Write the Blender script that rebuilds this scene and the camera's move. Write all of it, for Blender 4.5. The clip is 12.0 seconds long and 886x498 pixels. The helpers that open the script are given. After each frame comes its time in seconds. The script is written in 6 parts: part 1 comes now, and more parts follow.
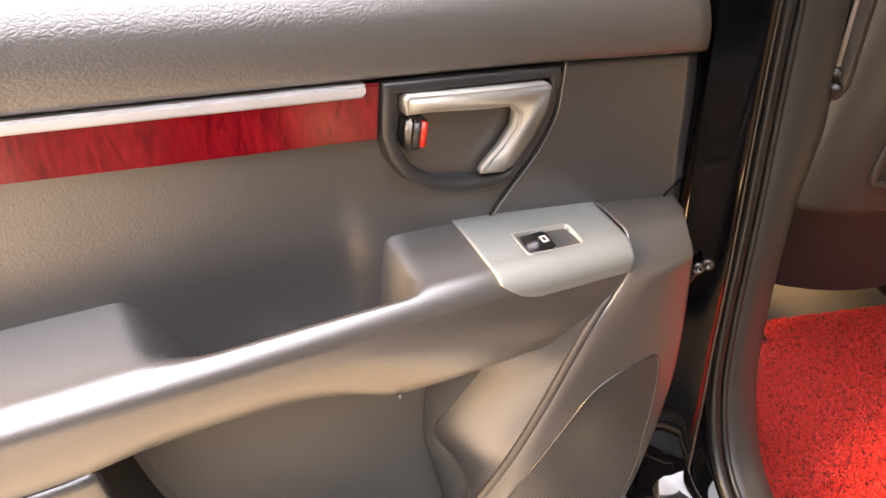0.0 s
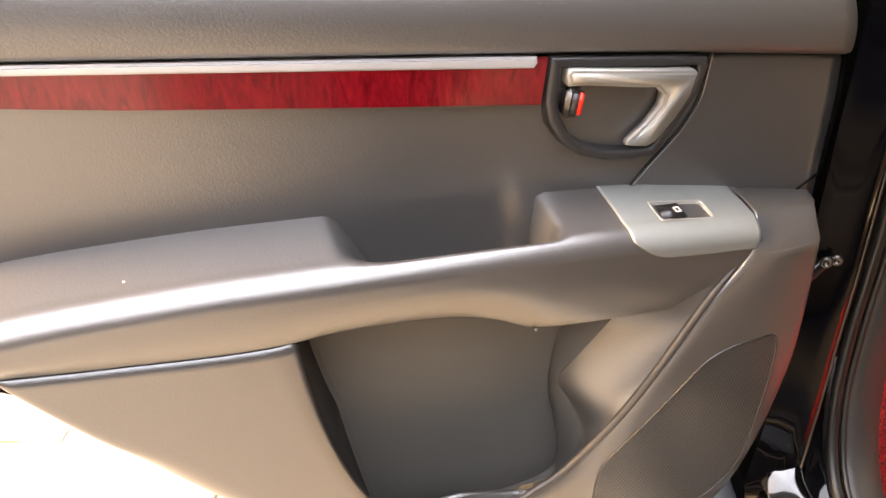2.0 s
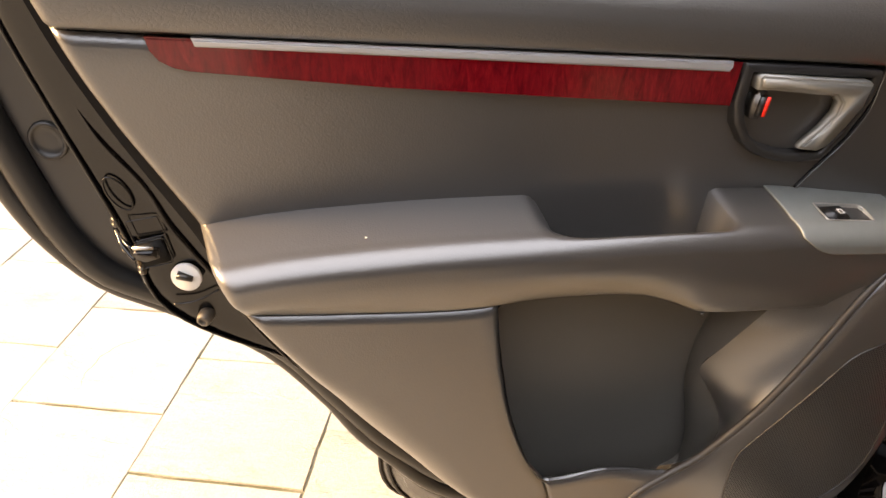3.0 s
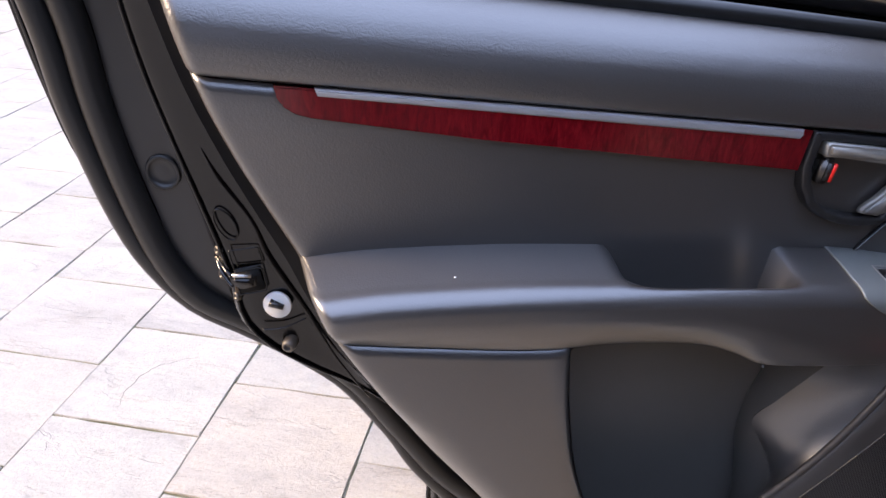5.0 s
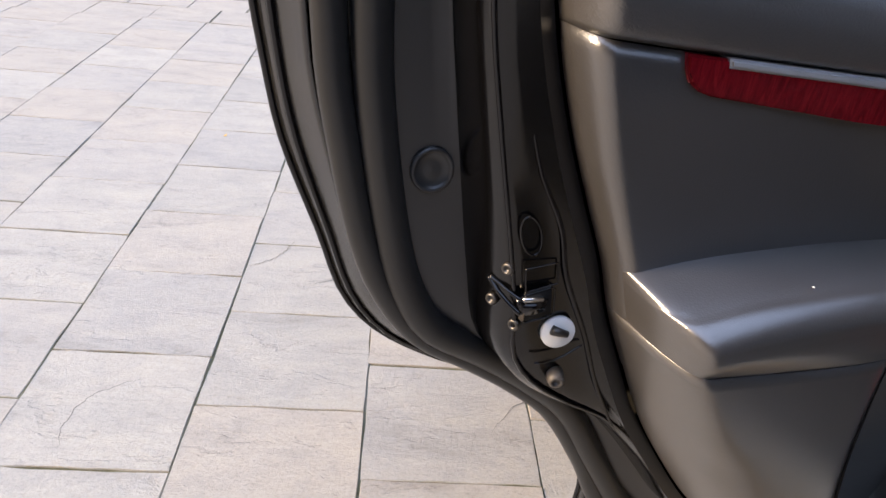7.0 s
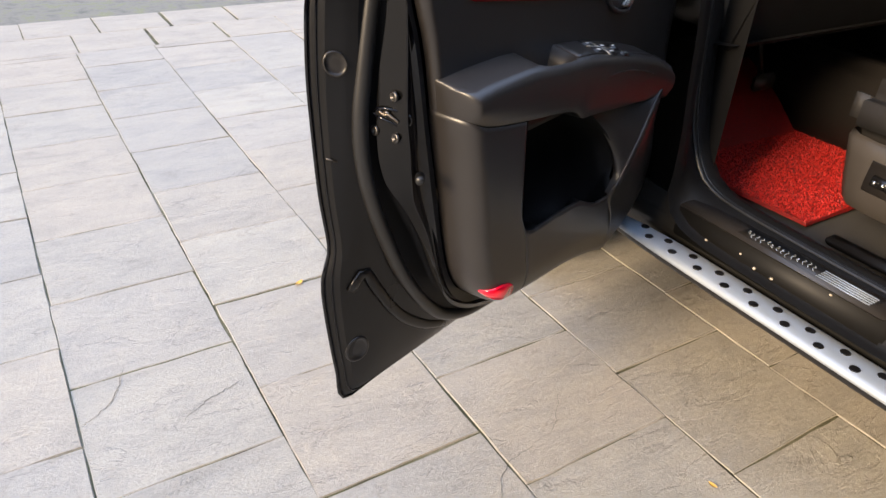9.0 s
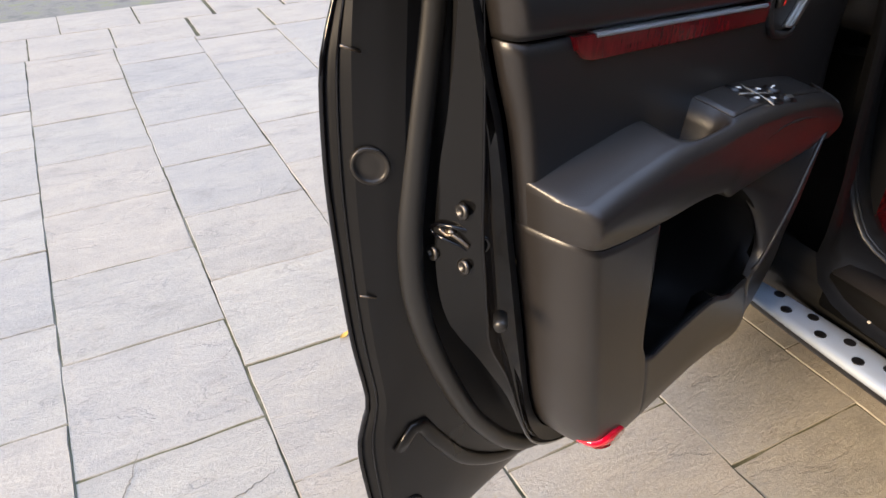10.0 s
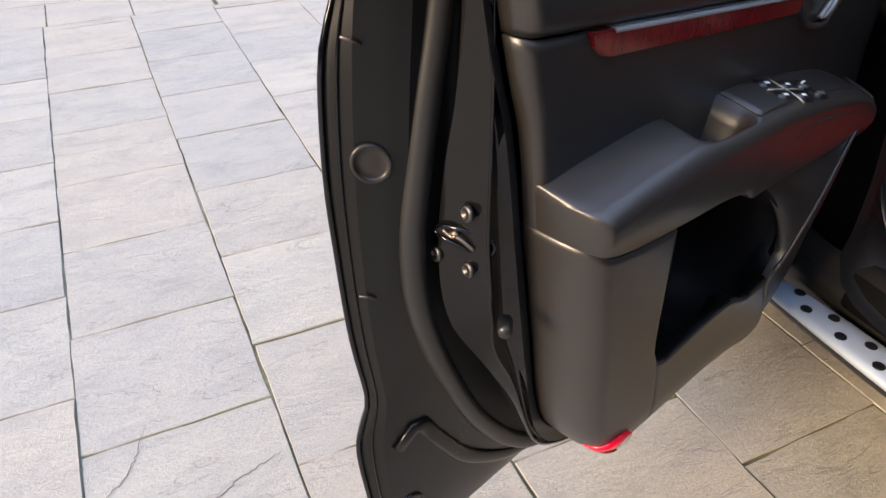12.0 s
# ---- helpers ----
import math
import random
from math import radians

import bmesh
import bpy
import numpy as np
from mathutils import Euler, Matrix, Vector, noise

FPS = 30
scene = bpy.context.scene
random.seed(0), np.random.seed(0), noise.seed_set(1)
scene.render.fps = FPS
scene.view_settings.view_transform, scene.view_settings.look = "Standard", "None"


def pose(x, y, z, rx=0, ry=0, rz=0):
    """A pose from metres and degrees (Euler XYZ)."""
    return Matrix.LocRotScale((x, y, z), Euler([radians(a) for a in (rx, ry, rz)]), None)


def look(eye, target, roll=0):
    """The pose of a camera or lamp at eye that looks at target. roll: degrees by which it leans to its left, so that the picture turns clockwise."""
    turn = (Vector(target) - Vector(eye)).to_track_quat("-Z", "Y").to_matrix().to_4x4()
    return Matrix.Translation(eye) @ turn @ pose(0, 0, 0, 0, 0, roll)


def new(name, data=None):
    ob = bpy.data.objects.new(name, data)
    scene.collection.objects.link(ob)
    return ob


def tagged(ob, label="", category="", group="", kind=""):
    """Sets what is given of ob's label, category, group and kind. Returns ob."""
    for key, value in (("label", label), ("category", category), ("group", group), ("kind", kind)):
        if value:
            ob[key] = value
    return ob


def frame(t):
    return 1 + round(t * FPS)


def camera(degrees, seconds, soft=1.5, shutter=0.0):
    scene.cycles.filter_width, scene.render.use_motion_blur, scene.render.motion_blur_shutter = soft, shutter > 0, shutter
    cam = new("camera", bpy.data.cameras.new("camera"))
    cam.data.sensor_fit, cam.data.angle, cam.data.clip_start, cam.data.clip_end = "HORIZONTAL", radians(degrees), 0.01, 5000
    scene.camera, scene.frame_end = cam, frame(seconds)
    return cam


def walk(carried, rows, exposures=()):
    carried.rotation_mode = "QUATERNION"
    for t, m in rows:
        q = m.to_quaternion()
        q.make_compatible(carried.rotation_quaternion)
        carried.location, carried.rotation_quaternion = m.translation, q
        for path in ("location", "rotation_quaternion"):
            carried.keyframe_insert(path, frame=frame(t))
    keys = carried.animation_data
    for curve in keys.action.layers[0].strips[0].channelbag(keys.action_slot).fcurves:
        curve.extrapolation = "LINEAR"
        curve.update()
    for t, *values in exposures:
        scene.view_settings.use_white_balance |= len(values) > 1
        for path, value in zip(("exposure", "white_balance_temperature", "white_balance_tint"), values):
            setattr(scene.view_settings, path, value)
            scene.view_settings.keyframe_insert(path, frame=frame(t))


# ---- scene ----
# ---- camera ----
cam = camera(63.1, 12.0)
PATH = [
    (0, (0.047, 0.069, 1.370), (0.293, 1.675, 0.203), -0.95),
    (0.5, (0.066, 0.025, 1.382), (0.198, 1.633, 0.200), -1.63),
    (1, (0.074, -0.001, 1.377), (0.118, 1.621, 0.209), -2.24),
    (1.5, (0.066, -0.020, 1.381), (0.025, 1.616, 0.232), -2.45),
    (2, (0.021, -0.045, 1.381), (-0.083, 1.606, 0.257), -2.01),
    (2.5, (-0.050, -0.088, 1.387), (-0.220, 1.574, 0.287), -1.24),
    (3, (-0.109, -0.133, 1.388), (-0.328, 1.537, 0.309), -0.46),
    (3.2, (-0.123, -0.146, 1.390), (-0.352, 1.529, 0.322), -0.17),
    (5, (-0.163, -0.175, 1.412), (-0.440, 1.540, 0.422), 1.62),
    (5.5, (-0.183, -0.188, 1.407), (-0.463, 1.534, 0.428), 2.45),
    (6, (-0.252, -0.213, 1.391), (-0.513, 1.514, 0.415), 3.65),
    (6.5, (-0.397, -0.164, 1.394), (-0.577, 1.575, 0.423), 4.48),
    (7, (-0.561, -0.073, 1.341), (-0.396, 1.649, 0.338), 6.30),
    (7.2, (-0.619, -0.051, 1.322), (-0.275, 1.627, 0.290), 7.14),
    (8.8, (-0.967, 0.381, 1.360), (-0.037, 1.805, 0.307), 3.82),
    (9, (-0.963, 0.497, 1.369), (-0.043, 1.925, 0.312), 3.16),
    (9.5, (-0.878, 0.735, 1.361), (-0.029, 2.183, 0.273), 1.56),
    (10, (-0.765, 0.895, 1.352), (-0.005, 2.355, 0.216), 0.15),
    (10.5, (-0.755, 0.936, 1.349), (-0.062, 2.397, 0.171), -0.54),
    (11, (-0.756, 0.949, 1.342), (-0.105, 2.410, 0.141), -0.69),
    (11.5, (-0.746, 0.949, 1.344), (-0.094, 2.404, 0.137), -0.13),
    (12, (-0.734, 0.928, 1.355), (-0.035, 2.370, 0.159), 0.83),
]
EXPOSURES = [(0.0, 2.93, 11200, 20), (1.5, 2.83, 10800, 18), (2.4, 2.52, 11000, 17), (3.0, 1.68, 11200, 16), (3.6, 1.34, 8300, 16), (4.8, 1.00, 6650, 18), (5.7, 0.89, 6850, 17), (6.5, 0.6, 6750, 15), (7.2, 0.58, 6800, 13), (8.8, 0.60, 6700, 10), (12.0, 0.57, 6650, 12)]
walk(cam, [(t, look(eye, target, roll)) for t, eye, target, roll in PATH], EXPOSURES)

# ---- daylight ----
SUN_AZ, SUN_EL = 257.0, 23.0
world = bpy.data.worlds.new("world")
scene.world = world
world.use_nodes = True
wn, wl = world.node_tree.nodes, world.node_tree.links
sky = wn.new("ShaderNodeTexSky")
sky.sky_type, sky.sun_disc = "NISHITA", False
sky.sun_elevation, sky.sun_rotation = radians(SUN_EL), radians(SUN_AZ)
sky.air_density, sky.dust_density, sky.ozone_density = 1.0, 6.0, 1.0
veil = wn.new("ShaderNodeMix")
veil.data_type = "RGBA"
veil.inputs[0].default_value = 0.78
# cloud veil, far brighter overhead than at the horizon
way, split, lift, cloud = wn.new("ShaderNodeTexCoord"), wn.new("ShaderNodeSeparateXYZ"), wn.new("ShaderNodeMapRange"), wn.new("ShaderNodeVectorMath")
wl.new(way.outputs["Generated"], split.inputs[0])
wl.new(split.outputs[2], lift.inputs[0])
lift.interpolation_type = "SMOOTHSTEP"
lift.inputs[1].default_value, lift.inputs[2].default_value = 0.42, 0.95
lift.inputs[3].default_value, lift.inputs[4].default_value = 0.58, 1.26
cloud.operation = "SCALE"
cloud.inputs[0].default_value = (10.6, 14.1, 21.6)
wl.new(lift.outputs[0], cloud.inputs["Scale"])
wl.new(cloud.outputs[0], veil.inputs[7])
wl.new(sky.outputs[0], veil.inputs[6])
wl.new(veil.outputs[2], wn["Background"].inputs[0])
wn["Background"].inputs[1].default_value = 0.107
sun = new("sun", bpy.data.lights.new("sun", "SUN"))
sun.data.energy, sun.data.angle, sun.data.color = 5.8, radians(18), (1.0, 0.77, 0.51)
sdir = Vector((math.sin(radians(SUN_AZ)) * math.cos(radians(SUN_EL)), math.cos(radians(SUN_AZ)) * math.cos(radians(SUN_EL)), math.sin(radians(SUN_EL))))
sun.matrix_world = look(sdir * 20, (0, 0, 0))


# ---- materials ----
def material(name, colour, rough=0.5, metal=0.0, coat=0.0, spec=0.5):
    m = bpy.data.materials.new(name)
    m.use_nodes = True
    b = m.node_tree.nodes["Principled BSDF"]
    b.inputs["Base Color"].default_value = (*colour, 1)
    b.inputs["Roughness"].default_value = rough
    b.inputs["Metallic"].default_value = metal
    b.inputs["Coat Weight"].default_value = coat
    b.inputs["Coat Roughness"].default_value = 0.06
    b.inputs["Specular IOR Level"].default_value = spec
    return m, m.node_tree, b


def node(nt, kind, **sets):
    n = nt.nodes.new("ShaderNode" + kind)
    for key, value in sets.items():
        n.inputs[key.replace("_", " ")].default_value = value
    return n


def coords(nt, scale=(1, 1, 1)):
    c, mp = nt.nodes.new("ShaderNodeTexCoord"), nt.nodes.new("ShaderNodeMapping")
    mp.inputs["Scale"].default_value = scale
    nt.links.new(c.outputs["Object"], mp.inputs[0])
    return mp.outputs[0]


def ramp(nt, source, stops):
    r = nt.nodes.new("ShaderNodeValToRGB")
    els = r.color_ramp.elements
    for i, (p, c) in enumerate(stops):
        e = els[i] if i < 2 else els.new(p)
        e.position, e.color = p, (*c, 1)
    nt.links.new(source, r.inputs[0])
    return r.outputs[0]


def bump(nt, b, sources, distance):
    last = None
    for out, strength in sources:
        n = node(nt, "Bump", Strength=strength, Distance=distance)
        nt.links.new(out, n.inputs["Height"])
        if last:
            nt.links.new(last, n.inputs["Normal"])
        last = n.outputs[0]
    nt.links.new(last, b.inputs["Normal"])


def soft_plastic(name, colour, rough, grain, depth, spec=0.5, ior=1.5):
    """Moulded trim with a leather grain, faint smudges and uneven sheen."""
    m, nt, b = material(name, colour, rough, spec=spec)
    b.inputs["IOR"].default_value = ior
    co = coords(nt)
    big = node(nt, "TexNoise", Scale=7.0, Detail=4.0)
    fine = node(nt, "TexVoronoi", Scale=grain)
    fibre = node(nt, "TexNoise", Scale=grain * 0.45, Detail=3.0)
    for n in (big, fine, fibre):
        nt.links.new(co, n.inputs["Vector"])
    c = [v for v in colour]
    nt.links.new(ramp(nt, big.outputs[0], [(0.0, [v * 0.86 for v in c]), (1.0, [v * 1.14 for v in c])]), b.inputs["Base Color"])
    nt.links.new(ramp(nt, big.outputs[0], [(0.0, (rough * 0.88,) * 3), (1.0, (min(1, rough * 1.14),) * 3)]), b.inputs["Roughness"])
    bump(nt, b, [(fine.outputs["Distance"], depth), (fibre.outputs[0], depth * 0.25)], 0.0012)
    return m


M_TRIM = soft_plastic("grained grey trim", (0.043, 0.0405, 0.0390), 0.29, 560, 0.085, 0.85, 1.72)


def leather():
    """Creased leather grain: small pebbles parted by wandering wrinkles."""
    m, nt, b = material("leather grained upper trim", (0.048, 0.0447, 0.0422), 0.34, spec=0.85)
    b.inputs["IOR"].default_value = 1.72
    co = coords(nt, (0.75, 1.0, 1.15))
    warp = node(nt, "TexNoise", Scale=90.0, Detail=3.0)
    push = nt.nodes.new("ShaderNodeMix")
    push.data_type, push.blend_type = "RGBA", "LINEAR_LIGHT"
    push.inputs[0].default_value = 0.006
    nt.links.new(co, warp.inputs["Vector"])
    nt.links.new(co, push.inputs[6])
    nt.links.new(warp.outputs["Color"], push.inputs[7])
    cell = nt.nodes.new("ShaderNodeTexVoronoi")
    cell.feature = "DISTANCE_TO_EDGE"
    cell.inputs["Scale"].default_value = 300.0
    soft = node(nt, "TexNoise", Scale=210.0, Detail=4.0, Roughness=0.6)
    big = node(nt, "TexNoise", Scale=7.0, Detail=4.0)
    for n in (cell, soft):
        nt.links.new(push.outputs[2], n.inputs["Vector"])
    nt.links.new(co, big.inputs["Vector"])
    dome = ramp(nt, cell.outputs["Distance"], [(0.0, (0, 0, 0)), (0.10, (0.55, 0.55, 0.55)), (0.45, (1, 1, 1))])
    nt.links.new(ramp(nt, big.outputs[0], [(0.0, (0.31,) * 3), (1.0, (0.41,) * 3)]), b.inputs["Roughness"])
    bump(nt, b, [(dome, 0.15), (soft.outputs[0], 0.16)], 0.0012)
    return m


M_UPPER = leather()
M_TRIM_DARK = soft_plastic("grained charcoal trim", (0.0175, 0.0157, 0.0148), 0.35, 640, 0.08, 0.5, 1.54)
# near-black that puts the shade of deep recesses into their colour
M_RECESS_SHADE = soft_plastic("near-black recess shade", (0.007, 0.007, 0.0072), 0.6, 400, 0.02)
M_MATT = soft_plastic("matt black and trim shade", (0.006, 0.006, 0.0063), 0.55, 400, 0.02)
M_STOP = soft_plastic("worn grey rubber", (0.06, 0.053, 0.046), 0.5, 400, 0.02)
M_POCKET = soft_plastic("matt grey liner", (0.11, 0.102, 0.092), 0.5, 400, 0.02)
# darker copy of the pocket liner, for the wall's shaded stretch
M_LINER_SHADE = soft_plastic("matt grey liner, shaded copy", (0.016, 0.015, 0.0145), 0.5, 400, 0.02)
for m_, v_ in ((M_POCKET, 0.25), (M_LINER_SHADE, 0.25), (M_RECESS_SHADE, 0.15), (M_MATT, 0.25)):
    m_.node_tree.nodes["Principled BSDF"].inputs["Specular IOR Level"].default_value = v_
M_BEZEL = soft_plastic("smooth dark grey plastic", (0.019, 0.018, 0.018), 0.36, 500, 0.015)
M_BLACKPL = soft_plastic("black plastic", (0.008, 0.008, 0.009), 0.3, 500, 0.01)
M_SEATPL = soft_plastic("brown grey seat plastic", (0.042, 0.037, 0.033), 0.46, 400, 0.04)
M_PILLAR = soft_plastic("dark grey pillar plastic", (0.034, 0.031, 0.029), 0.42, 500, 0.05)
M_GRILLE, _nt, _b = material("dull grey speaker mesh", (0.042, 0.040, 0.037), 0.6, spec=0.3)
M_CLOTH = soft_plastic("dark seat leather", (0.025, 0.024, 0.024), 0.42, 260, 0.3)


def paint():
    m, nt, b = material("black gloss paint", (0.002, 0.002, 0.003), 0.1, coat=0.0, spec=0.42)
    co = coords(nt)
    dust = node(nt, "TexNoise", Scale=18.0, Detail=8.0, Roughness=0.7)
    nt.links.new(co, dust.inputs["Vector"])
    nt.links.new(ramp(nt, dust.outputs[0], [(0.45, (0.05,) * 3), (0.75, (0.12,) * 3)]), b.inputs["Roughness"])
    nt.links.new(ramp(nt, dust.outputs[0], [(0.5, (0.002, 0.002, 0.0028)), (0.85, (0.007, 0.0065, 0.006))]), b.inputs["Base Color"])
    return m


M_PAINT = paint()


def shell_paint():
    m, nt, b = material("thin dusty black paint", (0.004, 0.004, 0.005), 0.3, coat=0.0, spec=0.8)
    co = coords(nt, (1, 1, 0.4))
    dust = node(nt, "TexNoise", Scale=26.0, Detail=9.0, Roughness=0.75)
    nt.links.new(co, dust.inputs["Vector"])
    nt.links.new(ramp(nt, dust.outputs[0], [(0.42, (0.20,) * 3), (0.72, (0.30,) * 3)]), b.inputs["Roughness"])
    nt.links.new(ramp(nt, dust.outputs[0], [(0.45, (0.009, 0.009, 0.0094)), (0.85, (0.026, 0.0255, 0.0245))]), b.inputs["Base Color"])
    return m


M_SHELL = shell_paint()
M_CHANNEL = soft_plastic("dusty black paint", (0.024, 0.0235, 0.0235), 0.34, 300, 0.01)
M_INNER, _nt, _b = material("deep black gloss", (0.002, 0.002, 0.0024), 0.16, spec=0.45)
M_RUBBER = soft_plastic("black rubber", (0.012, 0.012, 0.012), 0.38, 500, 0.01)
M_RUBBER.node_tree.nodes["Principled BSDF"].inputs["Specular IOR Level"].default_value = 0.45
M_STEEL, _nt, _b = material("steel", (0.55, 0.53, 0.5), 0.28, 1.0)
M_BRASS, _nt, _b = material("worn zinc", (0.22, 0.18, 0.14), 0.4, 1.0)
M_ZINC, _nt, _b = material("dark zinc", (0.10, 0.095, 0.09), 0.42, 1.0)
M_WHITE, _nt, _b = material("white plastic", (0.6, 0.6, 0.59), 0.45)
M_RED, _nt, _b = material("red plastic", (0.8, 0.02, 0.01), 0.35)
M_LENS, _nt, _b = material("red reflector", (0.85, 0.005, 0.03), 0.18, coat=1.0)
M_GLASS, _nt, _b = material("tinted glass", (0.05, 0.06, 0.06), 0.02)
_b.inputs["Transmission Weight"].default_value = 1.0
M_YELLOW, _nt, _b = material("yellow plastic", (0.8, 0.4, 0.03), 0.45)


def silver(name, colour, rough):
    m, nt, b = material(name, colour, rough, 0.55)
    co = coords(nt)
    n1 = node(nt, "TexNoise", Scale=30.0, Detail=5.0)
    nt.links.new(co, n1.inputs["Vector"])
    nt.links.new(ramp(nt, n1.outputs[0], [(0.3, (rough * 0.85,) * 3), (0.7, (rough * 1.2,) * 3)]), b.inputs["Roughness"])
    return m


M_SILVER = silver("satin silver", (0.29, 0.283, 0.262), 0.44)
M_STEP, _nt, _b = material("anodised aluminium", (0.35, 0.395, 0.45), 0.42, 0.3)
M_PLATE = silver("silver paint", (0.205, 0.218, 0.212), 0.48)
M_ALU = silver("brushed aluminium", (0.48, 0.48, 0.485), 0.4)


def veneer():
    m, nt, b = material("red burr veneer", (0.2, 0.01, 0.012), 0.14, coat=0.0, spec=0.45)
    co = coords(nt, (44, 20, 11))
    w = node(nt, "TexNoise", Scale=2.2, Detail=6.0, Roughness=0.62, Distortion=1.6)
    w2 = node(nt, "TexNoise", Scale=9.0, Detail=4.0, Distortion=1.2)
    nt.links.new(co, w.inputs["Vector"])
    nt.links.new(co, w2.inputs["Vector"])
    mix = nt.nodes.new("ShaderNodeMath")
    mix.operation = "MULTIPLY_ADD"
    nt.links.new(w2.outputs[0], mix.inputs[0])
    mix.inputs[1].default_value = 0.3
    nt.links.new(w.outputs[0], mix.inputs[2])
    nt.links.new(ramp(nt, mix.outputs[0], [(0.40, (0.070, 0.0016, 0.004)), (0.58, (0.115, 0.0029, 0.006)), (0.70, (0.150, 0.0045, 0.008)), (0.86, (0.195, 0.008, 0.011))]), b.inputs["Base Color"])
    return m


M_WOOD = veneer()


def slate():
    m, nt, b = material("grey slate", (0.5, 0.48, 0.46), 0.75)
    info = nt.nodes.new("ShaderNodeObjectInfo")
    c = nt.nodes.new("ShaderNodeTexCoord")
    off = nt.nodes.new("ShaderNodeVectorMath")
    off.operation = "MULTIPLY_ADD"
    comb = nt.nodes.new("ShaderNodeCombineXYZ")
    for i in range(3):
        nt.links.new(info.outputs["Random"], comb.inputs[i])
    off.inputs[1].default_value = (37, 53, 11)
    nt.links.new(comb.outputs[0], off.inputs[0])
    nt.links.new(c.outputs["Object"], off.inputs[2])
    grainy = nt.nodes.new("ShaderNodeMapping")
    grainy.inputs["Scale"].default_value = (1.0, 2.3, 1.0)
    nt.links.new(off.outputs[0], grainy.inputs[0])
    cloud = node(nt, "TexNoise", Scale=3.6, Detail=9.0, Roughness=0.66, Distortion=0.5)
    fine = node(nt, "TexNoise", Scale=150.0, Detail=5.0, Roughness=0.75)
    layer = node(nt, "TexNoise", Scale=3.0, Detail=7.0, Roughness=0.58, Distortion=0.35)
    rough = node(nt, "TexNoise", Scale=22.0, Detail=6.0, Roughness=0.7)
    for n in (cloud, layer, rough):
        nt.links.new(grainy.outputs[0], n.inputs["Vector"])
    nt.links.new(off.outputs[0], fine.inputs["Vector"])
    tone = ramp(nt, info.outputs["Random"], [(0.0, (0.302, 0.289, 0.260)), (0.25, (0.336, 0.314, 0.274)), (0.5, (0.346, 0.313, 0.262)), (0.75, (0.320, 0.302, 0.264)), (1.0, (0.362, 0.340, 0.292))])
    mot = ramp(nt, cloud.outputs[0], [(0.26, (0.72, 0.715, 0.71)), (0.40, (0.91, 0.91, 0.915)), (0.52, (1.0, 0.99, 0.98)), (0.72, (1.10, 1.075, 1.025))])
    grit = ramp(nt, fine.outputs[0], [(0.30, (0.80, 0.80, 0.80)), (0.5, (1.0, 1.0, 1.0)), (0.72, (1.10, 1.10, 1.10))])
    src = tone
    edge = ramp(nt, layer.outputs[0], [(0.0, (1, 1, 1)), (0.385, (1, 1, 1)), (0.395, (0.84, 0.835, 0.83)), (0.410, (1, 1, 1)), (0.600, (1, 1, 1)), (0.606, (0.90, 0.895, 0.89)), (0.616, (1.02, 1.02, 1.02))])
    blot = ramp(nt, rough.outputs[0], [(0.28, (0.86, 0.86, 0.86)), (0.42, (0.98, 0.98, 0.98)), (0.75, (1.04, 1.04, 1.04))])
    for other in (mot, grit, edge, blot):
        x = nt.nodes.new("ShaderNodeMix")
        x.data_type, x.blend_type = "RGBA", "MULTIPLY"
        x.inputs[0].default_value = 1.0
        nt.links.new(src, x.inputs[6])
        nt.links.new(other, x.inputs[7])
        src = x.outputs[2]
    nt.links.new(src, b.inputs["Base Color"])
    step = ramp(nt, layer.outputs[0], [(0.38, (0, 0, 0)), (0.41, (0.5, 0.5, 0.5)), (0.60, (0.5, 0.5, 0.5)), (0.615, (1, 1, 1))])
    bump(nt, b, [(step, 0.5), (cloud.outputs[0], 0.6), (rough.outputs[0], 0.5), (fine.outputs[0], 0.5)], 0.005)
    return m


M_SLATE = slate()


def mottled(name, stops, scale, rough, height):
    m, nt, b = material(name, stops[0][1], rough)
    co = coords(nt)
    n1 = node(nt, "TexNoise", Scale=scale, Detail=9.0, Roughness=0.7)
    nt.links.new(co, n1.inputs["Vector"])
    nt.links.new(ramp(nt, n1.outputs[0], stops), b.inputs["Base Color"])
    bump(nt, b, [(n1.outputs[0], 0.6)], height)
    return m


M_JOINT = mottled("dark mossy joint filling", [(0.40, (0.032, 0.030, 0.018)), (0.50, (0.09, 0.086, 0.046)), (0.58, (0.15, 0.138, 0.095)), (0.70, (0.23, 0.21, 0.165))], 2.6, 0.95, 0.004)
M_ROAD = mottled("weathered tarmac", [(0.3, (0.10, 0.10, 0.09)), (0.5, (0.17, 0.165, 0.145)), (0.62, (0.16, 0.17, 0.10)), (0.8, (0.3, 0.28, 0.25))], 9, 0.95, 0.01)
M_MAT = mottled("red looped vinyl", [(0.36, (0.02, 0.002, 0.002)), (0.5, (0.26, 0.007, 0.006)), (0.75, (0.52, 0.016, 0.012))], 260, 0.5, 0.006)
M_CARPET = mottled("dark grey carpet", [(0.3, (0.02, 0.019, 0.018)), (0.7, (0.05, 0.047, 0.043))], 300, 0.95, 0.002)


